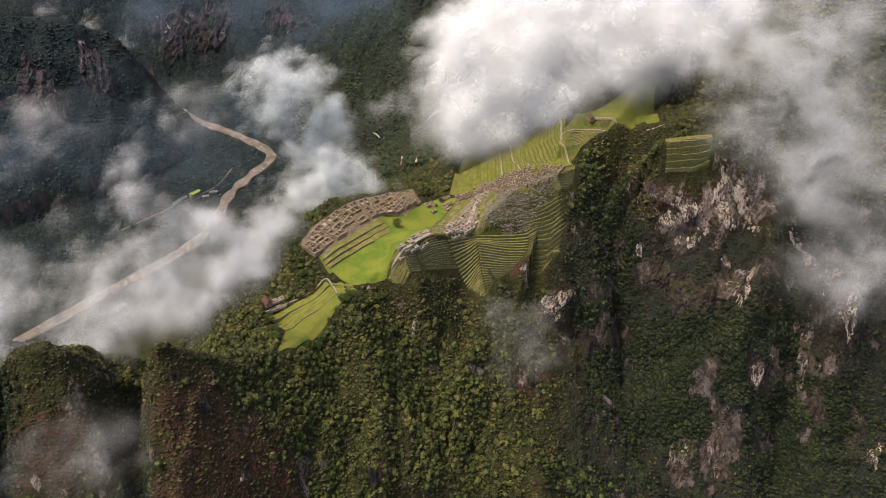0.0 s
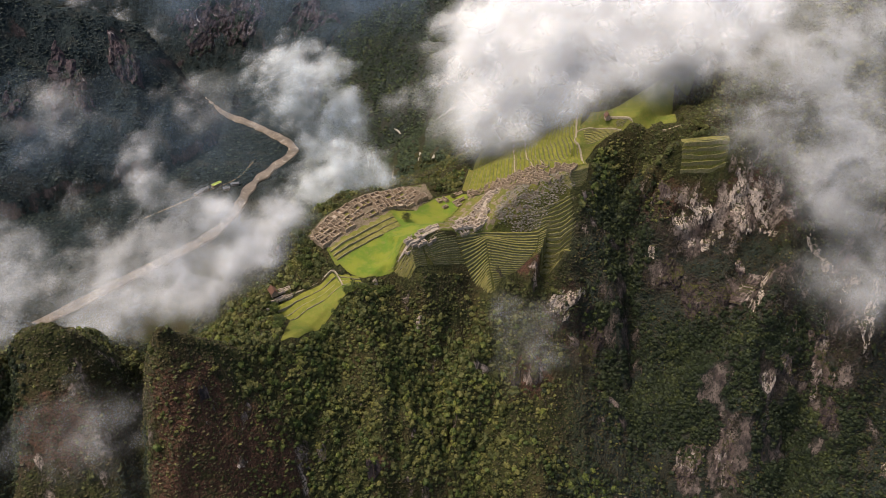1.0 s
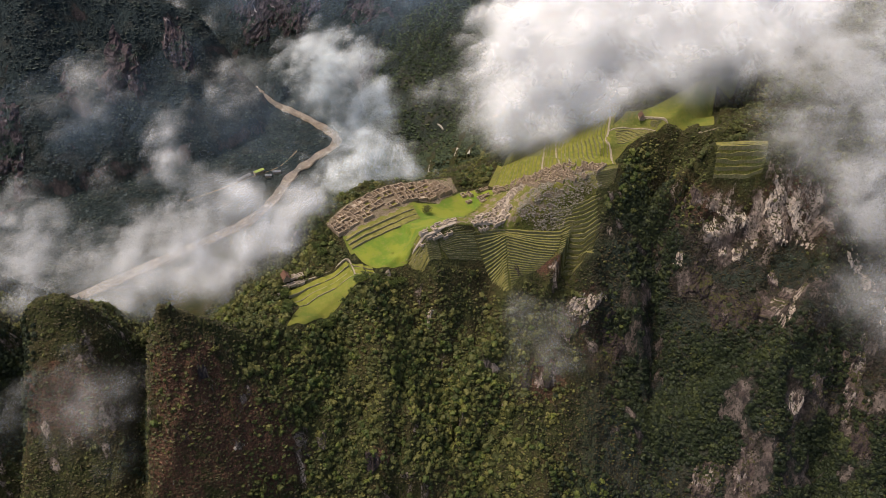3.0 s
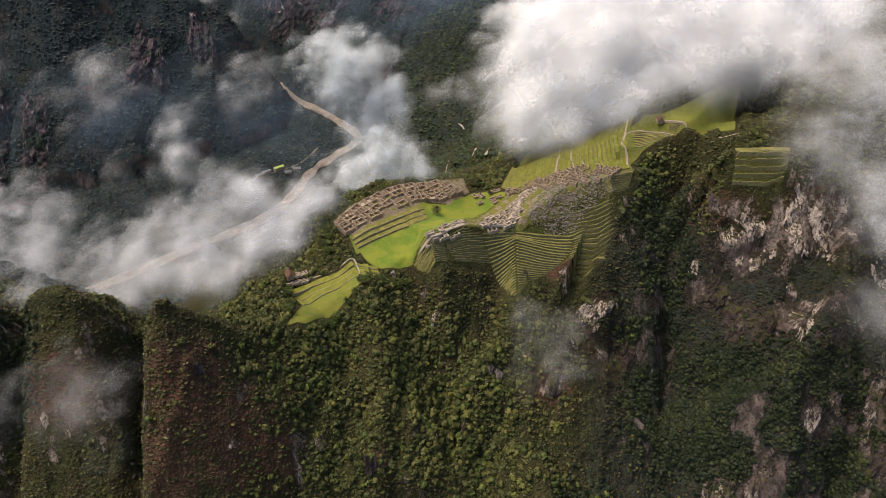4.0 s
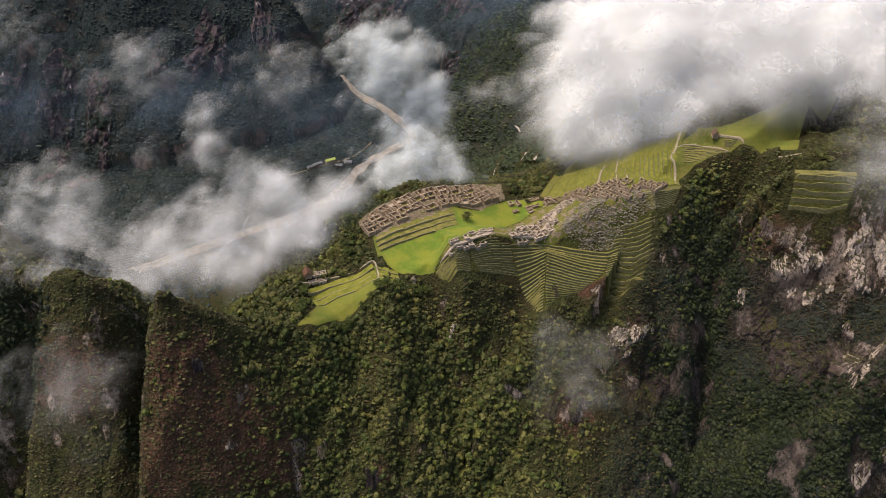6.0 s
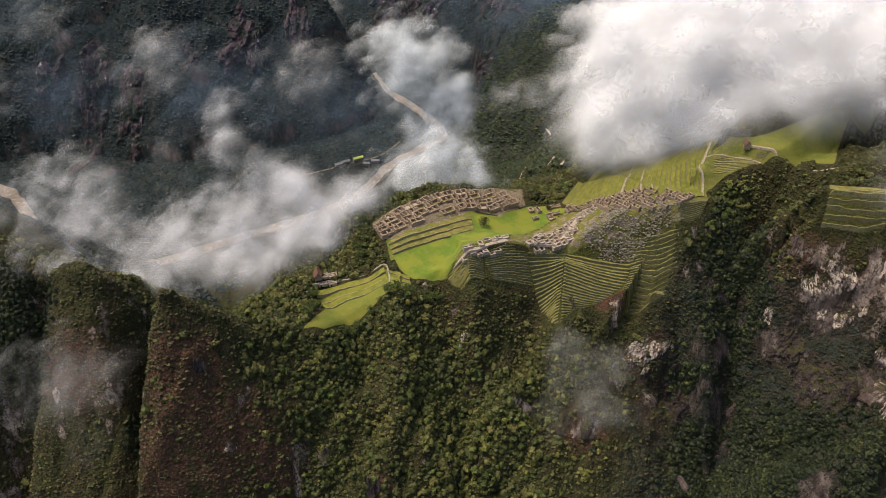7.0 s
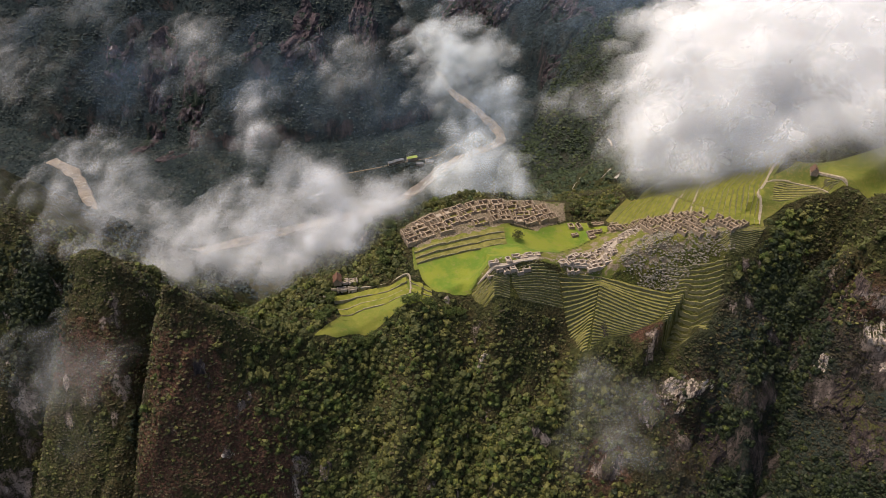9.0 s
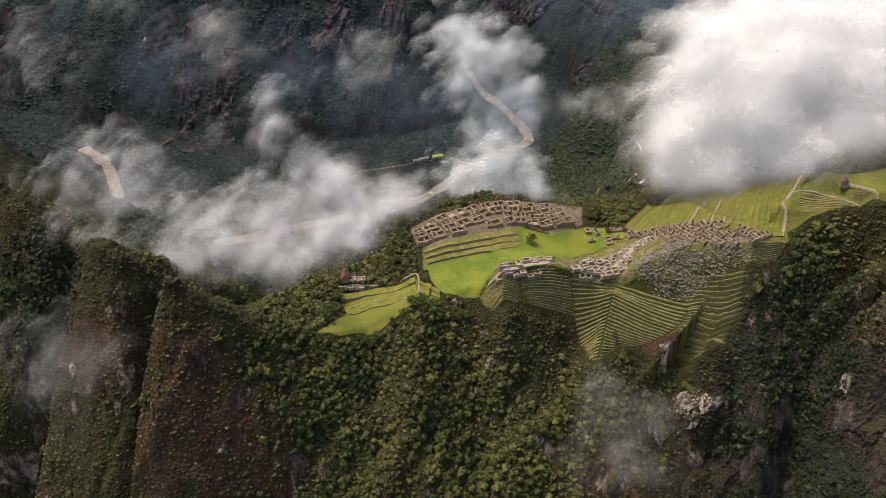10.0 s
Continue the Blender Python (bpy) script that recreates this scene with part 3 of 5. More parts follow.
def scatter(name, label, material, places, sizes, heights, shapes, rng, kind="stuff"):
    """Many bushes joined into one object."""
    n = len(places)
    pick, turn = rng.integers(0, len(shapes), n), rng.uniform(0, 2 * np.pi, n)
    all_co, all_faces, all_tone, start = [], [], [], 0
    tone = rng.uniform(0, 1, n)
    for s, (v, f) in enumerate(shapes):
        m = np.where(pick == s)[0]
        if not len(m):
            continue
        c, sn = np.cos(turn[m])[:, None], np.sin(turn[m])[:, None]
        x = (v[None, :, 0] * c - v[None, :, 1] * sn) * sizes[m][:, None] + places[m][:, 0:1]
        y = (v[None, :, 0] * sn + v[None, :, 1] * c) * sizes[m][:, None] + places[m][:, 1:2]
        z = v[None, :, 2] * heights[m][:, None] + places[m][:, 2:3]
        all_co.append(np.stack([x, y, z], -1).reshape(-1, 3))
        all_faces.append((f[None] + (np.arange(len(m)) * len(v))[:, None, None] + start).reshape(-1, 3))
        all_tone.append(np.repeat(tone[m], len(v)))
        start += len(m) * len(v)
    mesh = bpy.data.meshes.new(name)
    fill(mesh, np.concatenate(all_co), np.concatenate(all_faces))
    mesh.attributes.new("tone", "FLOAT", "POINT").data.foreach_set("value", np.concatenate(all_tone).astype(np.float32))
    mesh.shade_flat()
    mesh.materials.append(material)
    return tagged(new(name, mesh), label, "forest", kind=kind)


def seed_places(rng, count, region, weight):
    """Random places on the ground, weighted by area and by a weight for each face."""
    a, b, c, d = (G_CO[G_QUADS[:, q]] for q in range(4))
    area = 0.5 * np.linalg.norm(np.cross(c - a, d - b), axis=1)
    w = area * region * weight
    pick = rng.choice(len(w), count, p=w / w.sum())
    u, v = rng.uniform(0, 1, (2, count, 1))
    return (a[pick] * (1 - u) * (1 - v) + b[pick] * u * (1 - v) + c[pick] * u * v + d[pick] * (1 - u) * v), pick


FX, FY, FZ = (G_CO[G_QUADS].mean(1)[:, q] for q in range(3))
F_TAME, F_ROCK, F_RED = (a[G_QUADS].max(1) for a in (G_TAME, G_ROCK, G_RED))
NEAR = (FX > -620) & (FX < 640) & (FY > 380) & (FY < 1230)
FRONT = NEAR & (FZ > -330)
rng = np.random.default_rng(7)
lush = fractal(FX, FY, FZ * 0.4, 90, 4, 51)
open_land = (F_TAME < 0.15) & (F_ROCK < 0.45)


def grow(name, label, material, count, region, weight, low, high, levels, tall=1.0):
    p, f = seed_places(rng, count, region, weight)
    size = low + (high - low) * rng.uniform(0, 1, count) ** 2
    p[:, 2] -= size * 0.25
    return scatter(name, label, material, p, size, size * tall * rng.uniform(0.75, 1.2, count), bush_shapes(levels, 7, random.Random(count)), rng)


FAR_SIDE = ~NEAR & (FY > 700) & (FY < 2900) & (FX > -2300) & (FX < 700)
for line, gap in [(RIVER, 26)] + [(q, 8) for q in ROADS]:
    for a, b in zip(line, line[1:]):
        dx, dy = b[0] - a[0], b[1] - a[1]
        t = np.clip(((FX - a[0]) * dx + (FY - a[1]) * dy) / (dx * dx + dy * dy), 0, 1)
        clear = np.hypot(FX - a[0] - t * dx, FY - a[1] - t * dy) > gap
        FAR_SIDE, FRONT = FAR_SIDE & clear, FRONT & clear
HUMP = np.clip((-190 - FX) / 35, 0, 1) * np.clip((575 - FY) / 30, 0, 1)
thick = -0.75 * HUMP + 0.6 * np.exp(-((FX + 25) / 115) ** 2 - ((FY - 650) / 100) ** 2) + np.where((FX < -150) & (FY > 590) & (FY < 1100), 0.6, 0.0) + np.where((FX > 250) & (FZ < 10), -0.1, 0.0)
# where growth on the lower right is coloured dark instead of being shaded
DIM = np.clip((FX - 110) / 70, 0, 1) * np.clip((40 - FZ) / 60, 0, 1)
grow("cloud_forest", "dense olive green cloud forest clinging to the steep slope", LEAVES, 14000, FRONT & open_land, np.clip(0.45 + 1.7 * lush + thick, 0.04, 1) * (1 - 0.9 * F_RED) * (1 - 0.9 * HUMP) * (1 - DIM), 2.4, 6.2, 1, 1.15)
grow("cloud_forest", "low trees on the western slope, coloured dark in place of shade", SHADE_TONED_LEAVES, 4500, FRONT & open_land, np.clip(0.45 + 1.7 * lush + thick, 0.04, 1) * (1 - 0.9 * F_RED) * DIM, 2.0, 5.0, 1, 1.1)
# gullies, clefts and lower right slope: trees coloured darker to stand for shade
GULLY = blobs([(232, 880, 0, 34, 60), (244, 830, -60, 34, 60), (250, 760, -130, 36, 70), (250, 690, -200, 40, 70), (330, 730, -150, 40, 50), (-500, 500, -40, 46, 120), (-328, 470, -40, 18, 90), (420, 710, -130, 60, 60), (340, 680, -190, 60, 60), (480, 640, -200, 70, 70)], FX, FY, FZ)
grow("gully_forest", "dense dark green trees filling the gully, darkened further for shade", SHADE_TONED_LEAVES, 9000, FRONT & open_land & (GULLY > 0.1), GULLY, 2.2, 5.0, 1, 1.2)
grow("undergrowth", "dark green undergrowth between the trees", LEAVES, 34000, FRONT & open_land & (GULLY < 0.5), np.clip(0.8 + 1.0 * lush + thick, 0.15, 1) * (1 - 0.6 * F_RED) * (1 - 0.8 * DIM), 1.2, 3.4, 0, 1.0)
grow("broadleaf_trees", "bright green broadleaf trees scattered in the forest", BROADLEAF, 5000, FRONT & open_land & (FX < 240), np.clip(0.15 + 2.0 * lush + thick, 0.0, 1) * (1 - 0.95 * F_RED) * (1 - 0.95 * HUMP), 2.4, 5.8, 1, 1.2)
SCRUBBY = FRONT & (GULLY < 0.5) & (F_TAME < 0.15) & (F_ROCK < 0.75)
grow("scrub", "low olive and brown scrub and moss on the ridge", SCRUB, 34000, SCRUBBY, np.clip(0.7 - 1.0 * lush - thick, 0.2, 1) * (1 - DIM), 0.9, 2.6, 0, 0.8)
grow("mossy_scrub", "brown moss and low scrub on the cliffs, darkened in place of shade", SHADE_TONED_MOSS, 20000, SCRUBBY, np.clip(0.8 - 0.6 * lush, 0.2, 1) * DIM, 0.9, 2.8, 0, 0.7)
EAST = FAR_SIDE & (FX > -430) & (FY < 2150) & (FY > 850)
grow("slope_forest", "green forest on the slope below the terraces", SLOPE_LEAVES, 30000, EAST & (F_ROCK < 0.7), np.clip(0.8 + 0.7 * lush, 0.25, 1) / (1 + (FY / 1500) ** 2), 3.0, 7.0, 0, 1.0)
grow("valley_forest", "forest covering the far valley sides, coloured dark and bluish for shade and haze", HAZE_TINTED_LEAVES, 62000, FAR_SIDE & ~EAST & (F_ROCK < 0.6), np.clip(0.7 + 0.8 * lush, 0.15, 1) / (1 + (FY / 1700) ** 2), 3.0, 6.4, 0, 0.8)


# ---- granite crags: broken faces standing out of the slope ----
GROUND_TREE = BVHTree.FromPolygons([tuple(v) for v in G_CO[:].tolist()], G_QUADS.tolist())


def facets(u, v, size, tall, seed):
    """Broken blocks: a step and a tilt for each cell of a jittered lattice."""
    a, b = u / size, v / tall
    i, j = np.floor(a).astype(np.int64), np.floor(b).astype(np.int64)
    best, out = np.full(u.shape, 1e9), np.zeros(u.shape)
    for p, q in itertools.product((-1, 0, 1), repeat=2):
        k = np.zeros_like(i)
        h = [hashed(i + p, j + q, k, seed + c) for c in range(5)]
        da, db = a - (i + p + h[0]), b - (j + q + h[1])
        d = np.abs(da) + np.abs(db)
        near = d < best
        best = np.where(near, d, best)
        out = np.where(near, h[2] + (h[3] - 0.5) * 0.9 * da + (h[4] - 0.65) * 1.1 * db, out)
    return out


def crag(label, place, wide, high, material, seed, relief_by=5.0, tilt=0.0, coarse=1.0):
    """An outcrop as wide and high as given, laid on the slope round a place and sunk into it along a ragged rim."""
    c = Vector(place)
    _, n, _, _ = GROUND_TREE.find_nearest(c)
    n = (Vector((n.x, n.y, 0.0)).normalized() + Vector((0, -0.9, 0))).normalized() * 0.86 + Vector((0, 0, 0.5))
    n.normalize()
    side = Vector((0, 0, 1)).cross(n).normalized()
    up = n.cross(side)
    side, up = side * math.cos(tilt) + up * math.sin(tilt), up * math.cos(tilt) - side * math.sin(tilt)
    us, vs = np.arange(-wide * 0.62, wide * 0.62, 0.9 * coarse), np.arange(-high * 0.62, high * 0.62, 1.0 * coarse)
    u, v = np.meshgrid(us, vs)
    base, held = np.zeros((*u.shape, 3)), np.zeros(u.shape, bool)
    for a in range(u.shape[0]):
        for b in range(u.shape[1]):
            p = c + side * u[a, b] + up * v[a, b]
            q, _, _, _ = GROUND_TREE.ray_cast(p + n * 34 * coarse, -n, 90 * coarse)
            base[a, b] = q if q else p
            held[a, b] = bool(q)
    depth = ((base - np.array(c)) * np.array(n)).sum(-1)
    land = depth
    for _ in range(3):      # a crag keeps less of the slope's own lumps
        d = np.pad(depth, 1, mode="edge")
        depth = (d[:-2, 1:-1] + d[2:, 1:-1] + d[1:-1, :-2] + d[1:-1, 2:]) / 4
    rim = 1 - (2 * u / wide) ** 2 - (2 * v / high) ** 2
    u, v = u / coarse, v / coarse
    ragged_rim = 0.85 * rim - 0.28 + 1.35 * fractal(u, v * 0.5, v * 0 + seed, 15, 5, seed)
    stand = np.clip(ragged_rim / 0.45, 0, 1) * held
    warp = 2.5 * fractal(u, v, v * 0 + 7, 9, 3, seed + 3)
    blocks = facets(u + warp, v + warp, 7.0, 21.0, seed) * 0.8 + facets(u + warp, v + 2 * warp, 2.6, 8.0, seed + 9) * 0.34 + 0.25 * fractal(u, v, v * 0, 3, 2, seed + 5)
    face = 0.4 * land + 0.6 * depth + coarse * (0.2 + 0.75 * relief_by * blocks)
    depth = stand * face + (1 - stand) * (land - 3.0 * coarse)
    u, v = u * coarse, v * coarse
    co = np.array(c) + u[..., None] * np.array(side) + v[..., None] * np.array(up) + depth[..., None] * np.array(n)
    ny, nx = u.shape
    idx = np.arange(nx * ny).reshape(ny, nx)
    quads = np.stack([idx[:-1, :-1], idx[:-1, 1:], idx[1:, 1:], idx[1:, :-1]], -1).reshape(-1, 4)
    out, reach = stand > 0, np.zeros(u.shape, bool)      # keep what hangs together with the middle
    reach.ravel()[np.argmax(np.where(out, rim, -9))] = True
    for _ in range(sum(u.shape)):
        g = np.pad(reach, 1)
        reach = out & (reach | g[:-2, 1:-1] | g[2:, 1:-1] | g[1:-1, :-2] | g[1:-1, 2:])
    quads = quads[reach.ravel()[quads].any(1) & held.ravel()[quads].all(1)]
    used, order = np.unique(quads, return_inverse=True)
    mesh = bpy.data.meshes.new("crag")
    fill(mesh, co.reshape(-1, 3)[used], order.reshape(-1, 4))
    mesh.shade_flat()
    mesh.materials.append(material)
    return tagged(new("crag", mesh), label, "rock outcrop", "granite crags")


PALE_FACE, GREY_FACE, DARK_FACE = (
    "pale pinkish granite cliff face standing out of the slope",
    "weathered grey-brown granite crag with mossy ledges",
    "dark purplish granite face half hidden by moss")
for seed, (x, y, z, wide, high, stone, deep, tilt) in enumerate((
        (404, 859, 24, 66, 102, PALE_FACE, 6.0, 0.3),
        (331, 849, 3, 75, 65, PALE_FACE, 5.0, 0.5),
        (368, 837, -16, 41, 49, PALE_FACE, 4.0, 0.0),
        (345, 834, -33, 35, 36, PALE_FACE, 4.0, 0.0),
        (284, 875, 23, 81, 44, GREY_FACE, 4.0, 0.5),
        (264, 878, -33, 36, 64, GREY_FACE, 4.0, 0.0),
        (284, 838, -50, 19, 42, PALE_FACE, 3.0, 0.0),
        (312, 821, -71, 57, 70, DARK_FACE, 6.0, 0.0),
        (350, 789, -89, 85, 63, DARK_FACE, 4.0, 0.2),
        (399, 789, -72, 57, 98, GREY_FACE, 5.0, 0.2),
        (412, 755, -54, 35, 66, PALE_FACE, 4.0, 0.4),
        (500, 846, -27, 49, 94, PALE_FACE, 5.0, 0.2),
        (557, 755, -67, 57, 121, PALE_FACE, 5.0, 0.0),
        (455, 721, -112, 53, 106, GREY_FACE, 5.0, 0.0),
        (504, 729, -139, 55, 121, GREY_FACE, 5.0, 0.0),
        (424, 691, -154, 35, 32, PALE_FACE, 3.0, 0.0),
        (378, 725, -114, 70, 41, DARK_FACE, 4.0, 0.0),
        (334, 637, -250, 41, 96, GREY_FACE, 5.0, 0.0),
        (377, 626, -242, 36, 140, GREY_FACE, 5.0, 0.0),
        (591, 618, -244, 39, 53, PALE_FACE, 4.0, 0.0),
        (520, 670, -195, 66, 67, DARK_FACE, 4.0, 0.0),
        (160, 779, -100, 48, 81, PALE_FACE, 5.0, -0.6),
        (136, 750, -120, 50, 60, GREY_FACE, 4.0, -0.4),
        (200, 768, -157, 48, 126, DARK_FACE, 5.0, 0.0),
        (102, 658, -124, 47, 65, DARK_FACE, 3.0, 0.0),
        (-39, 668, -64, 27, 50, PALE_FACE, 3.0, 0.0),
        (39, 558, -132, 19, 21, PALE_FACE, 2.5, 0.0),
        (103, 804, -43, 25, 56, DARK_FACE, 4.0, -0.4),
        (73, 762, -54, 29, 67, DARK_FACE, 3.0, -0.3),
        (-211, 472, -79, 23, 27, PALE_FACE, 3.0, 0.0),
        (-262, 429, -73, 16, 55, GREY_FACE, 3.0, 0.0),
        (-239, 483, 11, 19, 30, DARK_FACE, 3.0, 0.0),
        (-80, 498, -131, 35, 42, DARK_FACE, 3.0, 0.0),
        (-136, 511, -116, 21, 34, GREY_FACE, 3.0, 0.0))):
    crag(stone, (x, y, z), wide, high, {PALE_FACE: PALE_GRANITE, GREY_FACE: GREY_GRANITE, DARK_FACE: DARK_GRANITE}[stone], seed + 3, deep, tilt)
for seed, (x, y, z, wide, high, stone) in enumerate((
        (-865, 2459, -283, 433, 339, GREY_FACE),
        (-986, 2403, -322, 251, 287, DARK_FACE),
        (-1323, 1422, -283, 122, 498, DARK_FACE),
        (-1207, 1417, -314, 108, 442, DARK_FACE),
        (-1426, 1395, -246, 107, 366, DARK_FACE),
        (-1013, 1676, -174, 101, 250, DARK_FACE),
        (-518, 2399, -280, 306, 210, GREY_FACE),
        (-446, 2083, -324, 198, 144, DARK_FACE),
        (-988, 1671, -201, 87, 238, DARK_FACE),
        (-1112, 1579, -160, 84, 172, DARK_FACE),
        (-911, 1816, -178, 107, 245, DARK_FACE))):
    crag(stone.replace("slope", "far valley side"), (x, y, z), wide, high, FAR_GRANITE, seed + 60, 5.5, 0.0, 3.2)

# ---- the ruined town ----
def make_stone(name, pale, dark, moss=0.0):
    n = Nodes(name)
    r = n.t.nodes.new("ShaderNodeObjectInfo").outputs["Random"]
    block = n.t.nodes.new("ShaderNodeTexVoronoi")
    block.feature = "F1"
    block.inputs["Scale"].default_value = 1.3
    n.t.links.new(n.place, block.inputs["Vector"])
    edge = n.noise(1.7, 4, 0.7)
    c = n.mix(n.ramp(edge, 0.3, 0.7), dark, pale)
    c = n.mix(n.math("MULTIPLY", block.outputs["Distance"], 0.5, True), c, dark)
    c = n.mix(n.ramp(r, 0.2, 1.0, 0.0, 0.45), c, tuple(q * 0.6 for q in dark))
    if moss:
        c = n.mix(n.ramp(n.noise(0.35, 4), 0.62 - moss * 0.3, 0.75), c, (0.10, 0.11, 0.035))
    return n.surface(c, 0.93, n.bump(n.math("ADD", edge, block.outputs["Distance"]), 0.25, 0.8))


WALL = make_stone("wall_stone", (0.46, 0.355, 0.255), (0.235, 0.172, 0.120))
PALE_WALL = make_stone("pale_wall_stone", (0.58, 0.475, 0.385), (0.30, 0.240, 0.190))
TERRACE_WALL = make_stone("terrace_stone", (0.35, 0.305, 0.175), (0.135, 0.120, 0.056), 0.8)
LAWN_WALL = make_stone("lawn_wall_stone", (0.44, 0.38, 0.255), (0.205, 0.178, 0.105), 0.35)
BOULDER = make_stone("boulder_stone", (0.40, 0.355, 0.29), (0.16, 0.138, 0.108), 0.3)


def make_plain(name, low, high, scale, rough=0.9, bump=0.1):
    n = Nodes(name)
    f = n.noise(scale, 5, 0.65)
    return n.surface(n.mix(n.ramp(f, 0.3, 0.7), low, high), rough, n.bump(f, bump, 0.6))


TREAD = make_plain("terrace_grass", (0.105, 0.102, 0.024), (0.225, 0.195, 0.058), 0.16, 0.95, 0.3)
BRIGHT_TREAD = make_plain("mown_terrace_grass", (0.110, 0.125, 0.018), (0.205, 0.192, 0.036), 0.12, 0.95, 0.3)
EARTH = make_plain("trodden_earth", (0.105, 0.080, 0.052), (0.22, 0.170, 0.115), 0.5)
GRAVEL = make_plain("pale_gravel", (0.26, 0.21, 0.165), (0.45, 0.375, 0.30), 0.6)
PATH = make_plain("path_stone", (0.20, 0.165, 0.115), (0.38, 0.315, 0.235), 0.5)
ROAD = make_plain("dirt_road", (0.22, 0.20, 0.165), (0.40, 0.36, 0.30), 0.3)
THATCH = make_plain("thatch", (0.080, 0.040, 0.028), (0.155, 0.082, 0.055), 2.5, 0.95, 0.2)
TILE_ROOF = make_plain("green_sheet_roof", (0.24, 0.30, 0.07), (0.32, 0.38, 0.10), 0.5, 0.6)
GREY_ROOF = make_plain("grey_sheet_roof", (0.10, 0.105, 0.115), (0.17, 0.175, 0.19), 0.5, 0.6)
BARK = make_plain("bark", (0.05, 0.038, 0.026), (0.11, 0.085, 0.06), 3.0)


def part(name, bm, material, parent, label=""):
    mesh = bpy.data.meshes.new(name)
    bm.to_mesh(mesh)
    bm.free()
    mesh.materials.append(material)
    ob = new(name, mesh)
    ob.parent = parent
    return tagged(ob, label)


def thing(name, label, category, group="", m=None):
    ob = tagged(new(name), label, category, group)
    ob.empty_display_size = 0.5
    if m is not None:
        ob.matrix_basis = m
    return ob


def block(bm, x0, y0, z0, x1, y1, z1):
    v = [bm.verts.new(p) for p in itertools.product((x0, x1), (y0, y1), (z0, z1))]
    for f in ((0, 1, 3, 2), (4, 6, 7, 5), (0, 4, 5, 1), (2, 3, 7, 6), (0, 2, 6, 4), (1, 5, 7, 3)):
        bm.faces.new([v[i] for i in f])


def slab(bm, outline, y0, y1):
    """A wall panel: an outline of (x, z) drawn out from y0 to y1."""
    a, b = ([bm.verts.new((x, y, z)) for x, z in outline] for y in (y0, y1))
    bm.faces.new(a)
    bm.faces.new(b[::-1])
    for i in range(len(outline)):
        j = (i + 1) % len(outline)
        bm.faces.new((a[i], b[i], b[j], a[j]))


def ragged(r, length, height, gable, deep=2.5):
    """The outline of a broken wall top."""
    n = 5
    top = [(length * (0.5 - k / n), height * r.uniform(0.78, 1.05) + gable * (1 - abs(1 - 2 * k / n))) for k in range(n + 1)]
    return [(-length / 2, -deep), (length / 2, -deep)] + top


def ruined_house(r, w, d, h, gable, material, label, group):
    """A roofless house: four walls, one with a doorway, a wall across, a floor of earth or grass."""
    house = thing("ruined_house", label, "ruin", group)
    t = r.uniform(1.0, 1.5)
    door = r.uniform(-0.25, 0.25) * w
    for x0, x1 in ((-w / 2, door - 0.8), (door + 0.8, w / 2)):
        bm = bmesh.new()
        slab(bm, [(x + (x0 + x1) / 2, z) for x, z in ragged(r, x1 - x0, h * r.uniform(0.7, 1.0), 0)], -d / 2, -d / 2 + t)
        part("front_wall", bm, material, house)
    bm = bmesh.new()
    block(bm, door - 1.1, -d / 2 + 0.05, h * 0.62, door + 1.1, -d / 2 + t - 0.05, h * 0.76)
    part("lintel", bm, material, house)
    bm = bmesh.new()
    slab(bm, ragged(r, w, h, 0), d / 2 - t, d / 2)
    part("back_wall", bm, material, house)
    for x in (-w / 2, w / 2 - t):
        bm = bmesh.new()
        slab(bm, ragged(r, d - 2 * t, h, gable), 0, t)
        bmesh.ops.transform(bm, matrix=pose(x + t, 0, 0, 0, 0, 90), verts=bm.verts)
        part("side_wall", bm, material, house)
    if w > 10:
        bm = bmesh.new()
        slab(bm, ragged(r, d - 2 * t, h * 0.8, gable * 0.5), 0, t * 0.8)
        bmesh.ops.transform(bm, matrix=pose(r.uniform(-0.15, 0.15) * w, 0, 0, 0, 0, 90), verts=bm.verts)
        part("cross_wall", bm, material, house)
    bm = bmesh.new()
    block(bm, -w / 2 + t, -d / 2 + t, -1.5, w / 2 - t, d / 2 - t, 0.12)
    part("earth_floor", bm, r.choice((GRAVEL, EARTH, EARTH, TREAD)), house)
    return house


def level(x, y):
    return float(relief(np.array([float(x)]), np.array([float(y)]))[0])


def within(poly, x, y):
    return inside(poly, np.array([float(x)]), np.array([float(y)]), 0.1)[0] > 0.5


def settle_houses(poly, way, step_u, step_v, protos, seed, keep=0.9, lanes=4):
    """Fill a quarter of the town with houses in rows."""
    r = random.Random(seed)
    u = Vector((math.cos(radians(way)), math.sin(radians(way))))
    v = Vector((-u.y, u.x))
    cx, cy = (sum(p[q] for p in poly) / len(poly) for q in (0, 1))
    made = 0
    for i in range(-30, 31):
        for j in range(-14, 15):
            if j % lanes == 0 and r.random() < 0.5:
                continue
            x = cx + u.x * (i * step_u + (j % 2) * 2.5) + v.x * j * step_v + r.uniform(-1.3, 1.3)
            y = cy + u.y * (i * step_u + (j % 2) * 2.5) + v.y * j * step_v + r.uniform(-1.3, 1.3)
            if not within(poly, x, y) or r.random() > keep:
                continue
            m = pose(x, y, level(x, y) + 0.3, 0, 0, way + r.choice((0, 90, 180, 180, 0)) + r.uniform(-6, 6))
            if made < len(protos):
                protos[made].matrix_basis = m
            else:
                copy_thing(protos[r.randrange(len(protos))], m)
            made += 1
    return made


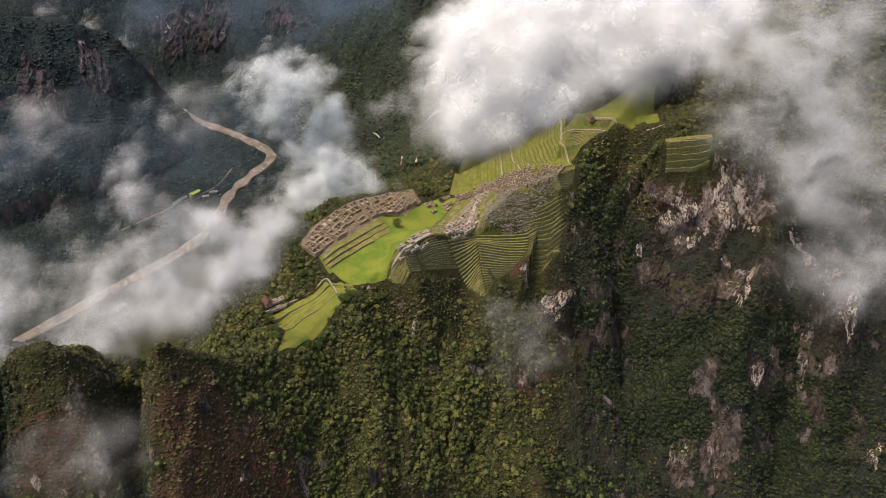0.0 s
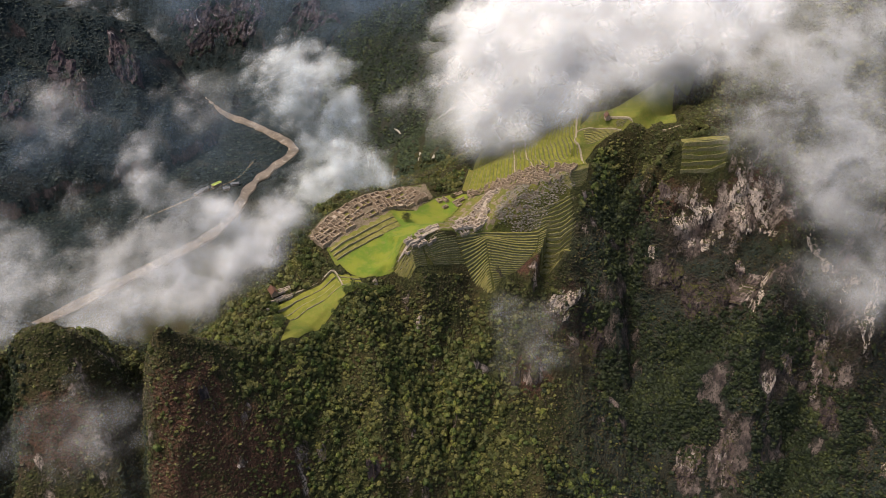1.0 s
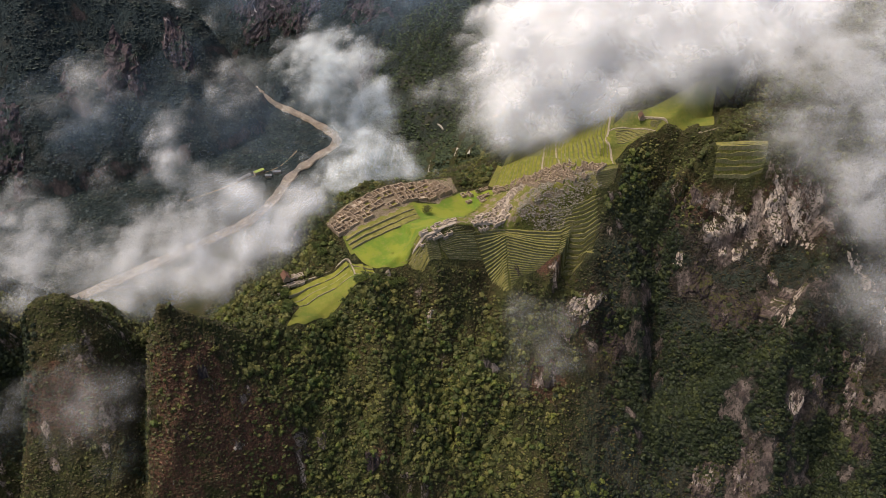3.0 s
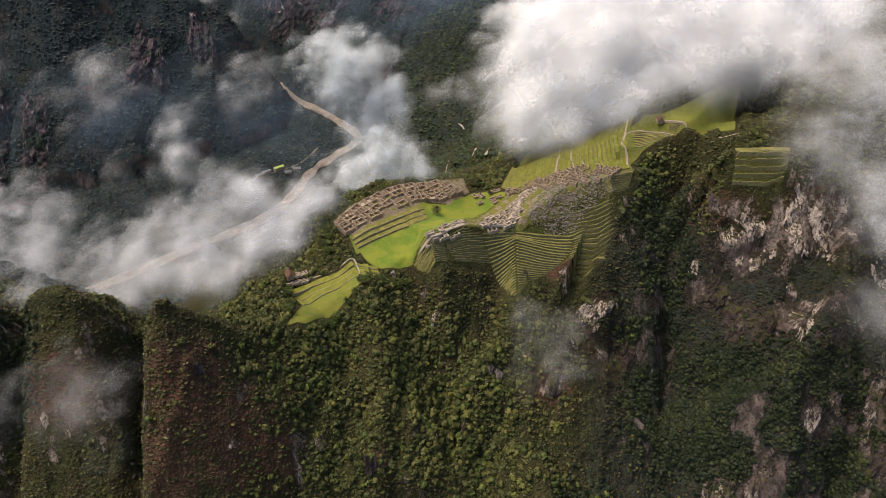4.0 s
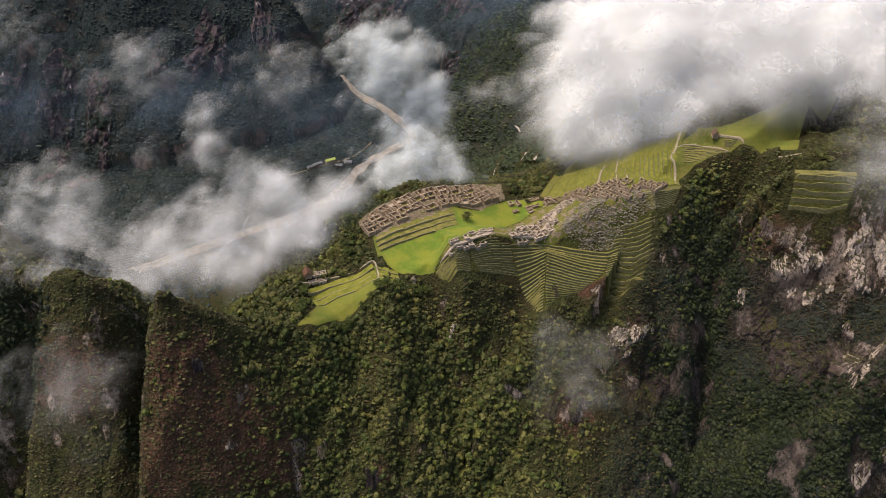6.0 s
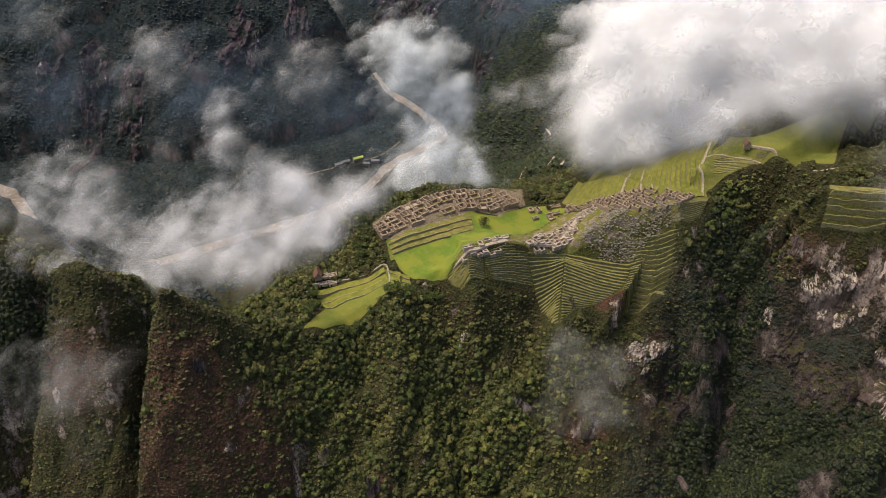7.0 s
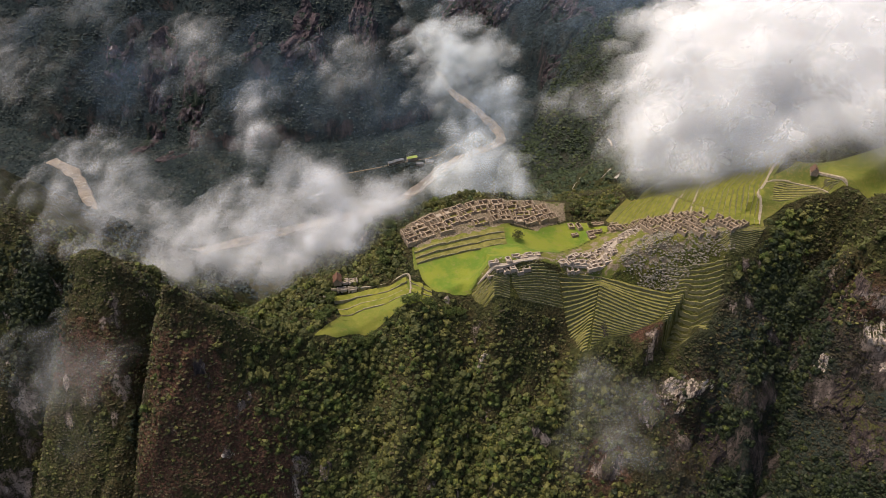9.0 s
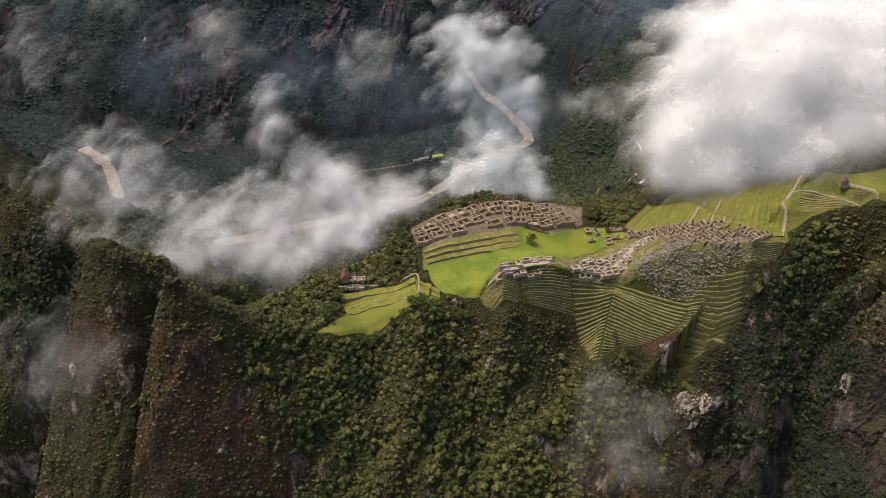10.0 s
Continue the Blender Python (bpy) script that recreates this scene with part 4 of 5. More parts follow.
def prototypes(material, label, group, seed, low=2.2, high=3.6, widths=(7, 11), deep=(5.5, 7.5)):
    r = random.Random(seed)
    made = []
    for k in range(9):
        w = r.uniform(*widths)
        made.append(ruined_house(r, w, r.uniform(*deep), r.uniform(low, high), r.choice((0, 0, 1.8, 2.6)), material, label, group))
        made[-1]["wide"] = w
    return made


def settle_rows(low, high, rows, protos, seed, keep=0.9, gap=1.5):
    """Rows of houses that follow the slope between two lines of the plan, lanes and small courts between them."""
    r = random.Random(seed)
    made = 0
    for k in range(rows):
        v = (k + 0.5) / rows
        u = r.uniform(0.0, 0.04)
        while u < 1.0:
            a, b = along(low, u), along(high, u)
            c, ahead = a.lerp(b, v), along(low, min(u + 0.02, 1)).lerp(along(high, min(u + 0.02, 1)), v)
            span = sum((Vector(q) - Vector(o)).length for o, q in zip(low, low[1:]))
            proto = protos[made] if made < len(protos) else r.choice(protos)
            wide = proto["wide"]
            if r.random() < keep and (ahead - c).length > 0.1:
                way = math.degrees(math.atan2(ahead.y - c.y, ahead.x - c.x))
                x, y = c.x + r.uniform(-0.8, 0.8), c.y + r.uniform(-0.8, 0.8)
                m = pose(x, y, level(x, y) + 0.4, 0, 0, way + r.choice((0, 0, 180)) + r.uniform(-5, 5))
                if made < len(protos):
                    proto.matrix_basis = m
                else:
                    copy_thing(proto, m)
                made += 1
            u += (wide + gap + (6.0 if r.random() < 0.16 else 0.0)) / span
    return made


# ---- terraces ----
def along(points, v):
    p = [Vector(q) for q in points]
    lengths = [(b - a).length for a, b in zip(p, p[1:])]
    want = v * sum(lengths)
    for a, b, n in zip(p, p[1:], lengths):
        if want <= n or b is p[-1]:
            return a.lerp(b, min(want / max(n, 1e-6), 1.0))
        want -= n
    return p[-1]


def terrace_bank(label, group, ends, rows, samples=26, rise=0.5, tread_material=None, seed=1, cap=0.45, wall_material=None, straight=0.0):
    """ends: lines of plan points down the slope, from one end of the rows to the other. Each row is a stone wall and a grass tread."""
    r = random.Random(seed)
    bank = thing("terrace_bank", label, "terrace", group)

    def line(v):
        stops = [along(e, min(max(v, 0), 1)) for e in ends]
        pts = []
        for s in range(samples + 1):
            q = along(stops, s / samples)
            wob = 0.9 * noise.noise(Vector((q.x * 0.06, q.y * 0.06, seed * 3.1 + v * 9))) + 0.45 * noise.noise(Vector((q.x * 0.3, q.y * 0.3, seed * 3.1 + v * 40)))
            pts.append(Vector((q.x + wob, q.y + wob)))
        return pts

    def heights(v):
        pts = line(v)
        land = relief(np.array([p.x for p in pts]), np.array([p.y for p in pts])) + rise
        if straight:      # rows run level from corner to corner, filled up over the hollows
            stops = [along(e, v) for e in ends]
            reach = np.cumsum([0] + [(b - a).length for a, b in zip(stops, stops[1:])])
            ends_at = relief(np.array([p.x for p in stops]), np.array([p.y for p in stops])) + rise
            land = np.maximum(land, straight * np.interp(np.linspace(0, reach[-1], len(pts)), reach, ends_at) + (1 - straight) * land)
        return land

    lines = [line(k / rows) for k in range(rows + 1)]
    treads = [heights((k + 0.5) / rows) for k in range(rows)]
    treads.append(heights(1.0) - (8.0 if straight else 1.2))
    for k in range(rows):
        inner, outer, z, below = lines[k], lines[k + 1], treads[k], treads[k + 1]
        bm = bmesh.new()
        last = None
        for a, b, h in zip(inner, outer, z):
            pair = (bm.verts.new((a.x, a.y, h + 0.12)), bm.verts.new((b.x, b.y, h)))
            if last:
                bm.faces.new((last[0], last[1], pair[1], pair[0]))
            last = pair
        part("tread", bm, tread_material or TREAD, bank)
        bm = bmesh.new()
        last = None
        for a, b, h, low in zip(inner, outer, z, below):
            d = (a - b).normalized() * 0.8 if (a - b).length > 0.01 else Vector((0.8, 0))
            t = h + cap * (r.uniform(0.4, 1.3) if r.random() < 0.88 else -0.3)
            low = min(low, h) - 1.0
            ring = [bm.verts.new(q) for q in ((b.x - d.x * 0.15, b.y - d.y * 0.15, low), (b.x, b.y, t), (b.x + d.x, b.y + d.y, t), (b.x + d.x, b.y + d.y, h - 0.4))]
            if last:
                for q in range(3):
                    bm.faces.new((last[q], ring[q], ring[q + 1], last[q + 1]))
            last = ring
        part("retaining_wall", bm, wall_material or TERRACE_WALL, bank)
    return bank


# ---- paths and roads ----
def smooth_line(points, n):
    p = [Vector(q) for q in points]
    p = [p[0] * 2 - p[1], *p, p[-1] * 2 - p[-2]]
    out = []
    for a, b, c, d in zip(p, p[1:], p[2:], p[3:]):
        for k in range(n):
            t = k / n
            out.append(0.5 * ((2 * b) + (c - a) * t + (2 * a - 5 * b + 4 * c - d) * t * t + (3 * b - a - 3 * c + d) * t ** 3))
    return out + [p[-2]]


def ribbon(name, label, category, points, width, material, lift=0.5, kind="structure", z=None, ragged_edge=0.0, steps=8):
    """A band laid on the land along a line of the plan."""
    line = smooth_line([(*p, 0) for p in points], steps)
    bm = bmesh.new()
    last = None
    for i, q in enumerate(line):
        d = (line[min(i + 1, len(line) - 1)] - line[max(i - 1, 0)]).normalized()
        side = Vector((-d.y, d.x, 0)) * width / 2 * (1 + ragged_edge * noise.noise(q * 0.03))
        sides = []
        hs = [level(*(q + side).xy), level(*q.xy), level(*(q - side).xy)]
        h = z if z is not None else 0.5 * max(hs) + 0.5 * hs[1] + lift
        for s in (side * 1.15, side, -side, -side * 1.15):
            drop = 2.5 if s.length > width / 2 * 1.07 * (1 + ragged_edge * noise.noise(q * 0.03)) else 0
            sides.append(bm.verts.new((q.x + s.x, q.y + s.y, h - drop)))
        if last:
            for k in range(3):
                bm.faces.new((last[k], sides[k], sides[k + 1], last[k + 1]))
        last = sides
    mesh = bpy.data.meshes.new(name)
    bmesh.ops.recalc_face_normals(bm, faces=bm.faces)
    bm.to_mesh(mesh)
    bm.free()
    mesh.materials.append(material)
    return tagged(new(name, mesh), label, category, kind=kind)

# ---- huts, trees, sheds ----
def thatched_hut(label, group, w, d, h, pitch, m, gable_wall=True):
    hut = thing("thatched_hut", label, "hut", group, m)
    t = 0.7
    for y in (-d / 2, d / 2 - t):
        bm = bmesh.new()
        block(bm, -w / 2, y, -2.0, w / 2, y + t, h)
        part("long_wall", bm, WALL, hut)
    for x in (-w / 2, w / 2 - t):
        bm = bmesh.new()
        slab(bm, [(-d / 2 + t, -2), (d / 2 - t, -2), (d / 2 - t, h), (0, h + pitch * 0.86), (-d / 2 + t, h)], 0, t)
        bmesh.ops.transform(bm, matrix=pose(x + t, 0, 0, 0, 0, 90), verts=bm.verts)
        part("gable_wall", bm, WALL, hut)
    for side in (-1, 1):
        bm = bmesh.new()
        n = 8
        for k in range(n):      # courses of thatch, each lapping the one below
            a, b = k / n, (k + 1) / n + 0.04
            y0, y1 = side * (d / 2 + 0.9) * (1 - a), side * (d / 2 + 0.9) * max(1 - b, 0)
            z0, z1 = h - 0.4 + (pitch + 0.5) * a, h - 0.4 + (pitch + 0.5) * min(b, 1)
            v = [bm.verts.new(q) for q in ((-w / 2 - 0.7, y0, z0 + 0.35), (w / 2 + 0.7, y0, z0 + 0.35), (w / 2 + 0.7, y1, z1 + 0.2), (-w / 2 - 0.7, y1, z1 + 0.2),
                                           (-w / 2 - 0.7, y0, z0), (w / 2 + 0.7, y0, z0))]
            bm.faces.new((v[0], v[1], v[2], v[3]))
            bm.faces.new((v[4], v[5], v[1], v[0]))
        bmesh.ops.recalc_face_normals(bm, faces=bm.faces)
        part("thatch_slope", bm, THATCH, hut, "weathered red-brown thatch")
    bm = bmesh.new()
    block(bm, -w / 2 - 0.8, -0.5, h + pitch - 0.2, w / 2 + 0.8, 0.5, h + pitch + 0.45)
    part("ridge_cap", bm, THATCH, hut)
    return hut


def tree(label, group, height, spread, leaf, seed, m):
    """A tapered trunk with limbs and a crown of many small tufts with gaps between them."""
    r = random.Random(seed)
    ob = thing("tree", label, "tree", group, m)
    bm = bmesh.new()
    tips = []

    def limb(a, b, ra, rb):
        axis = (b - a).normalized()
        side = axis.orthogonal().normalized()
        other = axis.cross(side)
        rings = []
        for p, q in ((a, ra), (a.lerp(b, 0.5) + side * ra * 0.5, (ra + rb) / 2), (b, rb)):
            rings.append([bm.verts.new(p + side * q * math.cos(k * math.pi / 3) + other * q * math.sin(k * math.pi / 3)) for k in range(6)])
        for lo, hi in zip(rings, rings[1:]):
            for k in range(6):
                bm.faces.new((lo[k], lo[(k + 1) % 6], hi[(k + 1) % 6], hi[k]))

    top = Vector((r.uniform(-0.5, 0.5), r.uniform(-0.5, 0.5), height * 0.5))
    limb(Vector((0, 0, -1)), top, height * 0.045, height * 0.028)
    for k in range(7):
        turn = k * 2.4 + r.uniform(-0.4, 0.4)
        start = top * r.uniform(0.6, 1.0)
        tip = Vector((math.cos(turn) * spread * r.uniform(0.4, 0.8), math.sin(turn) * spread * r.uniform(0.4, 0.8), height * r.uniform(0.6, 0.92)))
        limb(start, tip, height * 0.02, height * 0.008)
        tips.append(tip)
    part("trunk", bm, BARK, ob)
    bm = bmesh.new()
    for _ in range(420):
        c = r.choice(tips) + Vector((r.gauss(0, 1), r.gauss(0, 1), r.gauss(0, 0.7))) * spread * 0.24
        s = height * r.uniform(0.04, 0.085)
        core = [bm.verts.new(c + Vector((r.uniform(-1, 1), r.uniform(-1, 1), r.uniform(-0.8, 0.8))) * s) for _ in range(6)]
        for f in itertools.combinations(range(6), 3):
            if r.random() < 0.5:
                bm.faces.new([core[i] for i in f])
    crown = part("crown", bm, leaf, ob)
    crown.data.attributes.new("tone", "FLOAT", "POINT").data.foreach_set("value", np.full(len(crown.data.vertices), r.uniform(0.2, 0.8), np.float32))
    crown.data.shade_flat()
    return ob


def shed(label, group, w, d, h, roof, m):
    ob = thing("river_shed", label, "shed", group, m)
    bm = bmesh.new()
    block(bm, -w / 2, -d / 2, -3, w / 2, d / 2, h)
    part("walls", bm, PALE_WALL, ob)
    for side in (-1, 1):
        bm = bmesh.new()
        slab(bm, [(0, h + d * 0.22 + 0.3), (side * (d / 2 + 1), h), (side * (d / 2 + 1), h - 0.3), (0, h + d * 0.22)], -w / 2 - 1, w / 2 + 1)
        bmesh.ops.transform(bm, matrix=pose(0, 0, 0, 0, 0, 90), verts=bm.verts)
        bmesh.ops.recalc_face_normals(bm, faces=bm.faces)
        part("roof_slope", bm, roof, ob)
    return ob

# ---- placing: terraces ----
WEST_LABEL = "steep flight of grassy terraces with low mossy stone walls"
terrace_bank(WEST_LABEL, "western terraces", [[(-79, 718), (-68, 714), (-49, 708)], [(-37, 740), (-33, 732), (-28, 723)]], 13, seed=2, cap=0.6)
terrace_bank(WEST_LABEL, "western terraces", [[(-37, 741), (-31, 733), (-20, 731)], [(-20, 762), (-12, 752), (0, 747)], [(1, 782), (10, 772), (19, 763)]], 15, seed=3, cap=0.6, straight=0.6)
terrace_bank(WEST_LABEL, "western terraces", [[(4, 780), (20, 764), (52, 735)], [(43, 815), (49, 785), (57, 739)]], 23, seed=4, cap=0.6, straight=0.8)
terrace_bank(WEST_LABEL, "western terraces", [[(43, 815), (50, 785), (60, 740)], [(123, 835), (117, 812), (73, 768)]], 24, seed=5, cap=0.6, straight=0.8)
terrace_bank(WEST_LABEL, "western terraces", [[(104, 846), (122, 830), (118, 806)], [(122, 848), (133, 836), (132, 812)], [(143, 851), (152, 834), (150, 808)], [(166, 855), (172, 836), (168, 812)]], 17, seed=6, cap=0.6)
terrace_bank(WEST_LABEL, "western terraces", [[(143, 866), (163, 857)], [(172, 890), (178, 868)], [(193, 914), (186, 880)]], 14, seed=7)
terrace_bank("broad bright green farming terraces stepping down to the valley", "farming terraces",
             [[(184, 909), (162, 886), (128, 882), (90, 897), (60, 917), (19, 941)], [(178, 960), (110, 990), (31, 1024)], [(184, 1035), (163, 1075), (127, 1111), (89, 1147), (61, 1170)]], 28, 26, tread_material=BRIGHT_TREAD, seed=8, cap=0.8, rise=0.9)
terrace_bank("curved terraces below the thatched guard hut", "curved terraces", [[(187, 974), (190, 940)], [(208, 976), (209, 946)], [(230, 978), (226, 951)], [(250, 970), (247, 962)]], 10, seed=9)
terrace_bank("small isolated terraces above the granite cliff", "cliff terraces", [[(308, 893), (310, 870)], [(352, 896), (352, 871)], [(372, 894), (370, 874)]], 8, seed=10)
terrace_bank("three lawn terraces with stone walls beside the plaza", "plaza terraces", [[(-162, 750), (-147, 733)], [(-136, 777), (-122, 757)], [(-106, 816), (-89, 790)], [(-88, 842), (-70, 812)]], 3, tread_material=TREAD, seed=11, cap=0.9, rise=0.8, wall_material=LAWN_WALL)
terrace_bank("low lawn terraces at the north end of the ruins", "north terraces", [[(-216, 661), (-190, 641)], [(-196, 679), (-173, 660)], [(-163, 697), (-152, 670)], [(-149, 712), (-134, 691)]], 3, tread_material=BRIGHT_TREAD, seed=12, cap=0.8, rise=0.9, wall_material=LAWN_WALL)
terrace_bank("small walled steps between the lawn and the plaza", "north terraces", [[(-146, 714), (-132, 692)], [(-130, 712), (-118, 692)], [(-116, 710), (-106, 694)]], 3, tread_material=BRIGHT_TREAD, seed=13, cap=0.7, wall_material=LAWN_WALL)

# ---- placing: paths, road, river ----
PATH_LABEL = "pale worn stone path across the terraces"
for line, width in (([(184, 909), (181, 932), (174, 946), (178, 970), (184, 1035)], 3.4), ([(178, 970), (204, 974), (233, 970), (259, 955), (293, 945), (330, 948), (362, 934), (384, 908)], 2.6),
                    ([(226, 984), (258, 967), (280, 962), (300, 946)], 4.5), ([(92, 884), (88, 930), (90, 997), (91, 1070), (91, 1144)], 2.8), ([(115, 880), (109, 940), (107, 1002), (112, 1062)], 2.4),
                    ([(128, 884), (122, 925), (120, 962)], 2.0), ([(-218, 663), (-197, 682), (-164, 700), (-150, 716), (-139, 704), (-132, 690)], 2.2)):
    ribbon("path", PATH_LABEL, "path", line, width * 0.8, PATH, 1.3)
ROAD_LABEL = "unpaved zigzag road cut into the forest slope"
for line in ROADS:
    ribbon("road", ROAD_LABEL, "road", line, 4.0, ROAD, 1.2, ragged_edge=1.2)


def make_water():
    n = Nodes("silty_water")
    ripple = n.noise(0.25, 5, 0.6)
    c = n.mix(n.ramp(n.noise(0.03, 4), 0.35, 0.65), (0.125, 0.098, 0.072), (0.22, 0.175, 0.132))
    c = n.mix(n.ramp(n.noise(0.09, 6, 0.7, None, 0.8), 0.54, 0.66), c, (0.42, 0.38, 0.33))
    return n.surface(c, 0.35, n.bump(ripple, 0.4, 0.5), 0.4)


tagged(ribbon("river", "muddy brown river winding through the valley floor", "river", RIVER, 25, make_water(), z=FLOOR + 1.5, ragged_edge=0.5), kind="structure")
ribbon("road", "grey road beside the river", "road", [(-760, 1400), (-690, 1480), (-640, 1540), (-590, 1600), (-570, 1700)], 4, EARTH, 1.2)
GREEN_SHED, GREY_SHED = "long shed with a lime green roof on the river bank", "low grey-roofed shed on the river bank"
shed(GREEN_SHED, "river sheds", 26, 10, 6, TILE_ROOF, pose(-632, 1556, FLOOR + 3, 0, 0, 50))
for x, y, w, a in ((-655, 1530, 22, 50), (-665, 1512, 18, 50), (-600, 1540, 16, 20), (-585, 1562, 20, 15)):
    shed(GREY_SHED, "river sheds", w, 9, 5, GREY_ROOF, pose(x, y, FLOOR + 3, 0, 0, a))

# ---- placing: bare ground, rocks ----
ribbon("pale_ground", "bare pinkish granite gravel around the temples", "bare ground", [(2, 784), (16, 800), (34, 828), (48, 862), (60, 886), (76, 880)], 6.5, GRAVEL, 0.5, ragged_edge=1.6)
ribbon("pale_ground", "bare pinkish granite gravel along the ridge", "bare ground", [(-66, 722), (-48, 733), (-34, 750), (-19, 772)], 4, GRAVEL, 0.5, ragged_edge=1.6)
ribbon("pale_ground", "pale stone court beside the houses", "bare ground", [(-178, 795), (-168, 812), (-160, 826)], 8, GRAVEL, 0.6, ragged_edge=0.6)


def pointed_rock(m):
    r = random.Random(4)
    bm = bmesh.new()
    base = [bm.verts.new((math.cos(a) * 8 * r.uniform(0.85, 1.15), math.sin(a) * 6 * r.uniform(0.85, 1.15), -2)) for a in np.linspace(0, 2 * math.pi, 8)[:-1]]
    waist = [bm.verts.new((v.co.x * 0.62 + 0.8, v.co.y * 0.5, 3.0 + r.uniform(-0.8, 0.8))) for v in base]
    peak = bm.verts.new((2.2, 0.6, 9.5))
    for i in range(7):
        j = (i + 1) % 7
        bm.faces.new((base[i], base[j], waist[j], waist[i]))
        bm.faces.new((waist[i], waist[j], peak))
    mesh = bpy.data.meshes.new("pointed_rock")
    bm.to_mesh(mesh)
    bm.free()
    mesh.materials.append(PALE_WALL)
    ob = tagged(new("pointed_rock", mesh), "pale pointed granite rock at the plaza's edge", "rock")
    ob.matrix_basis = m


pointed_rock(pose(-95, 704, level(-95, 704), 0, 0, 20))

RUBBLE = [(56, 829), (70, 856), (100, 868), (128, 875), (158, 872), (168, 862), (150, 850), (132, 846), (118, 838), (93, 828)]
rub = np.random.default_rng(21)
bx, by = rub.uniform(50, 175, 16000), rub.uniform(815, 885, 16000)
ok = (inside(RUBBLE, bx, by, 6.0) > rub.uniform(0.2, 0.8, 16000))
ok &= fractal(bx, by, bx * 0, 16, 3, 5) > rub.uniform(-0.5, 0.35, 16000)
bx, by = bx[ok][:2600], by[ok][:2600]
size = 0.5 + 1.7 * rub.uniform(0, 1, len(bx)) ** 3
scatter("quarry_rubble", "grey granite boulders strewn over the quarry hill", BOULDER, np.stack([bx, by, relief(bx, by) + 0.2], -1), size, size * 0.9, bush_shapes(1, 6, random.Random(9), 0.1, False), rub)

TEMPLE_GROUND = [(-4, 776), (4, 826), (26, 872), (50, 902), (80, 886), (56, 846), (44, 812), (18, 780)]
sx, sy = rub.uniform(-70, 85, 6000), rub.uniform(712, 905, 6000)
ok = np.maximum(inside(TEMPLE_GROUND, sx, sy, 4.0), inside([(-74, 716), (-52, 742), (-24, 784), (-8, 776), (-34, 734), (-60, 712)], sx, sy, 3.0)) > rub.uniform(0.1, 0.9, 6000)
sx, sy = sx[ok][:750], sy[ok][:750]
size = 0.35 + 1.1 * rub.uniform(0, 1, len(sx)) ** 2
scatter("fallen_stones", "fallen pale granite blocks around the temples", PALE_WALL, np.stack([sx, sy, relief(sx, sy) + 0.3], -1), size, size * 0.7, bush_shapes(1, 5, random.Random(12), 0.1, False), rub)

# ---- placing: houses ----
settle_rows([(-163, 755), (-138, 782), (-108, 822), (-90, 848), (-62, 866), (-42, 898)], [(-188, 768), (-176, 800), (-166, 832), (-142, 872), (-102, 904), (-66, 938)], 4,
            prototypes(WALL, "roofless stone house with brown walls in the crowded quarter", "houses of the east quarter", 5, 3.6, 5.4, (11, 20), (9.5, 12)), 31, 0.92)
settle_houses([(30, 935), (55, 942), (95, 908), (133, 886), (182, 906), (160, 867), (99, 857), (74, 868), (55, 902)], -28, 8.8, 7.0, prototypes(WALL, "roofless stone house with weathered walls on the upper ridge", "houses of the upper quarter", 6), 32, 0.9)
settle_houses([(-31, 902), (0, 933), (22, 952), (36, 932), (3, 895), (-18, 893)], 42, 9.5, 7.5, prototypes(WALL, "low roofless stone house beside the plaza's upper lawn", "houses beside the plaza", 7), 33, 0.7)
settle_houses([(2, 780), (8, 826), (28, 868), (52, 897), (76, 882), (52, 848), (42, 816), (16, 786)], 52, 8.6, 7.4, prototypes(PALE_WALL, "roofless temple building of pale pinkish granite", "temples", 8, 2.0, 3.4), 34, 0.8)
settle_houses([(-70, 720), (-50, 740), (-24, 780), (-10, 774), (-34, 736), (-60, 715)], 45, 8, 6.5, prototypes(PALE_WALL, "small roofless building of pale granite along the ridge", "ridge buildings", 9, 1.6, 2.8), 35, 0.75)
settle_houses([(-232, 655), (-222, 650), (-196, 680), (-190, 688), (-204, 692)], 40, 10, 8, prototypes(PALE_WALL, "low ruined wall enclosure beside the thatched hut", "enclosures by the hut", 10, 1.2, 2.2)[:4], 36, 0.8)
for ob in [o for o in scene.objects if "wide" in o]:
    del ob["wide"]
thatched_hut("open thatched hut with a steep red-brown roof beside ruins", "thatched huts", 12, 8, 3.0, 5.0, pose(-217, 675, level(-217, 675) + 0.5, 0, 0, 125))
thatched_hut("guard hut with a steep thatched roof above the terraces", "thatched huts", 10, 7, 3.2, 5.0, pose(223, 985, level(223, 985) + 0.3, 0, 0, 100))

# ---- placing: single trees ----
tree("dark leafy tree standing alone beside the plaza", "lone trees", 11, 7.5, LEAVES, 1, pose(-65, 830, level(-65, 830)))
tree("small dark tree on the upper lawn", "lone trees", 7, 3.5, LEAVES, 2, pose(-3, 921, level(-3, 921)))
edge = [tree("leafy green tree at the edge of the lawn", "trees at the lawn", h, s, BROADLEAF, k, pose(x, y, level(x, y) - 0.5)) for h, s, k, x, y in ((10, 6, 3, -92, 690), (12, 6.5, 4, -106, 684), (9, 5.5, 5, -127, 657))]
r = random.Random(77)
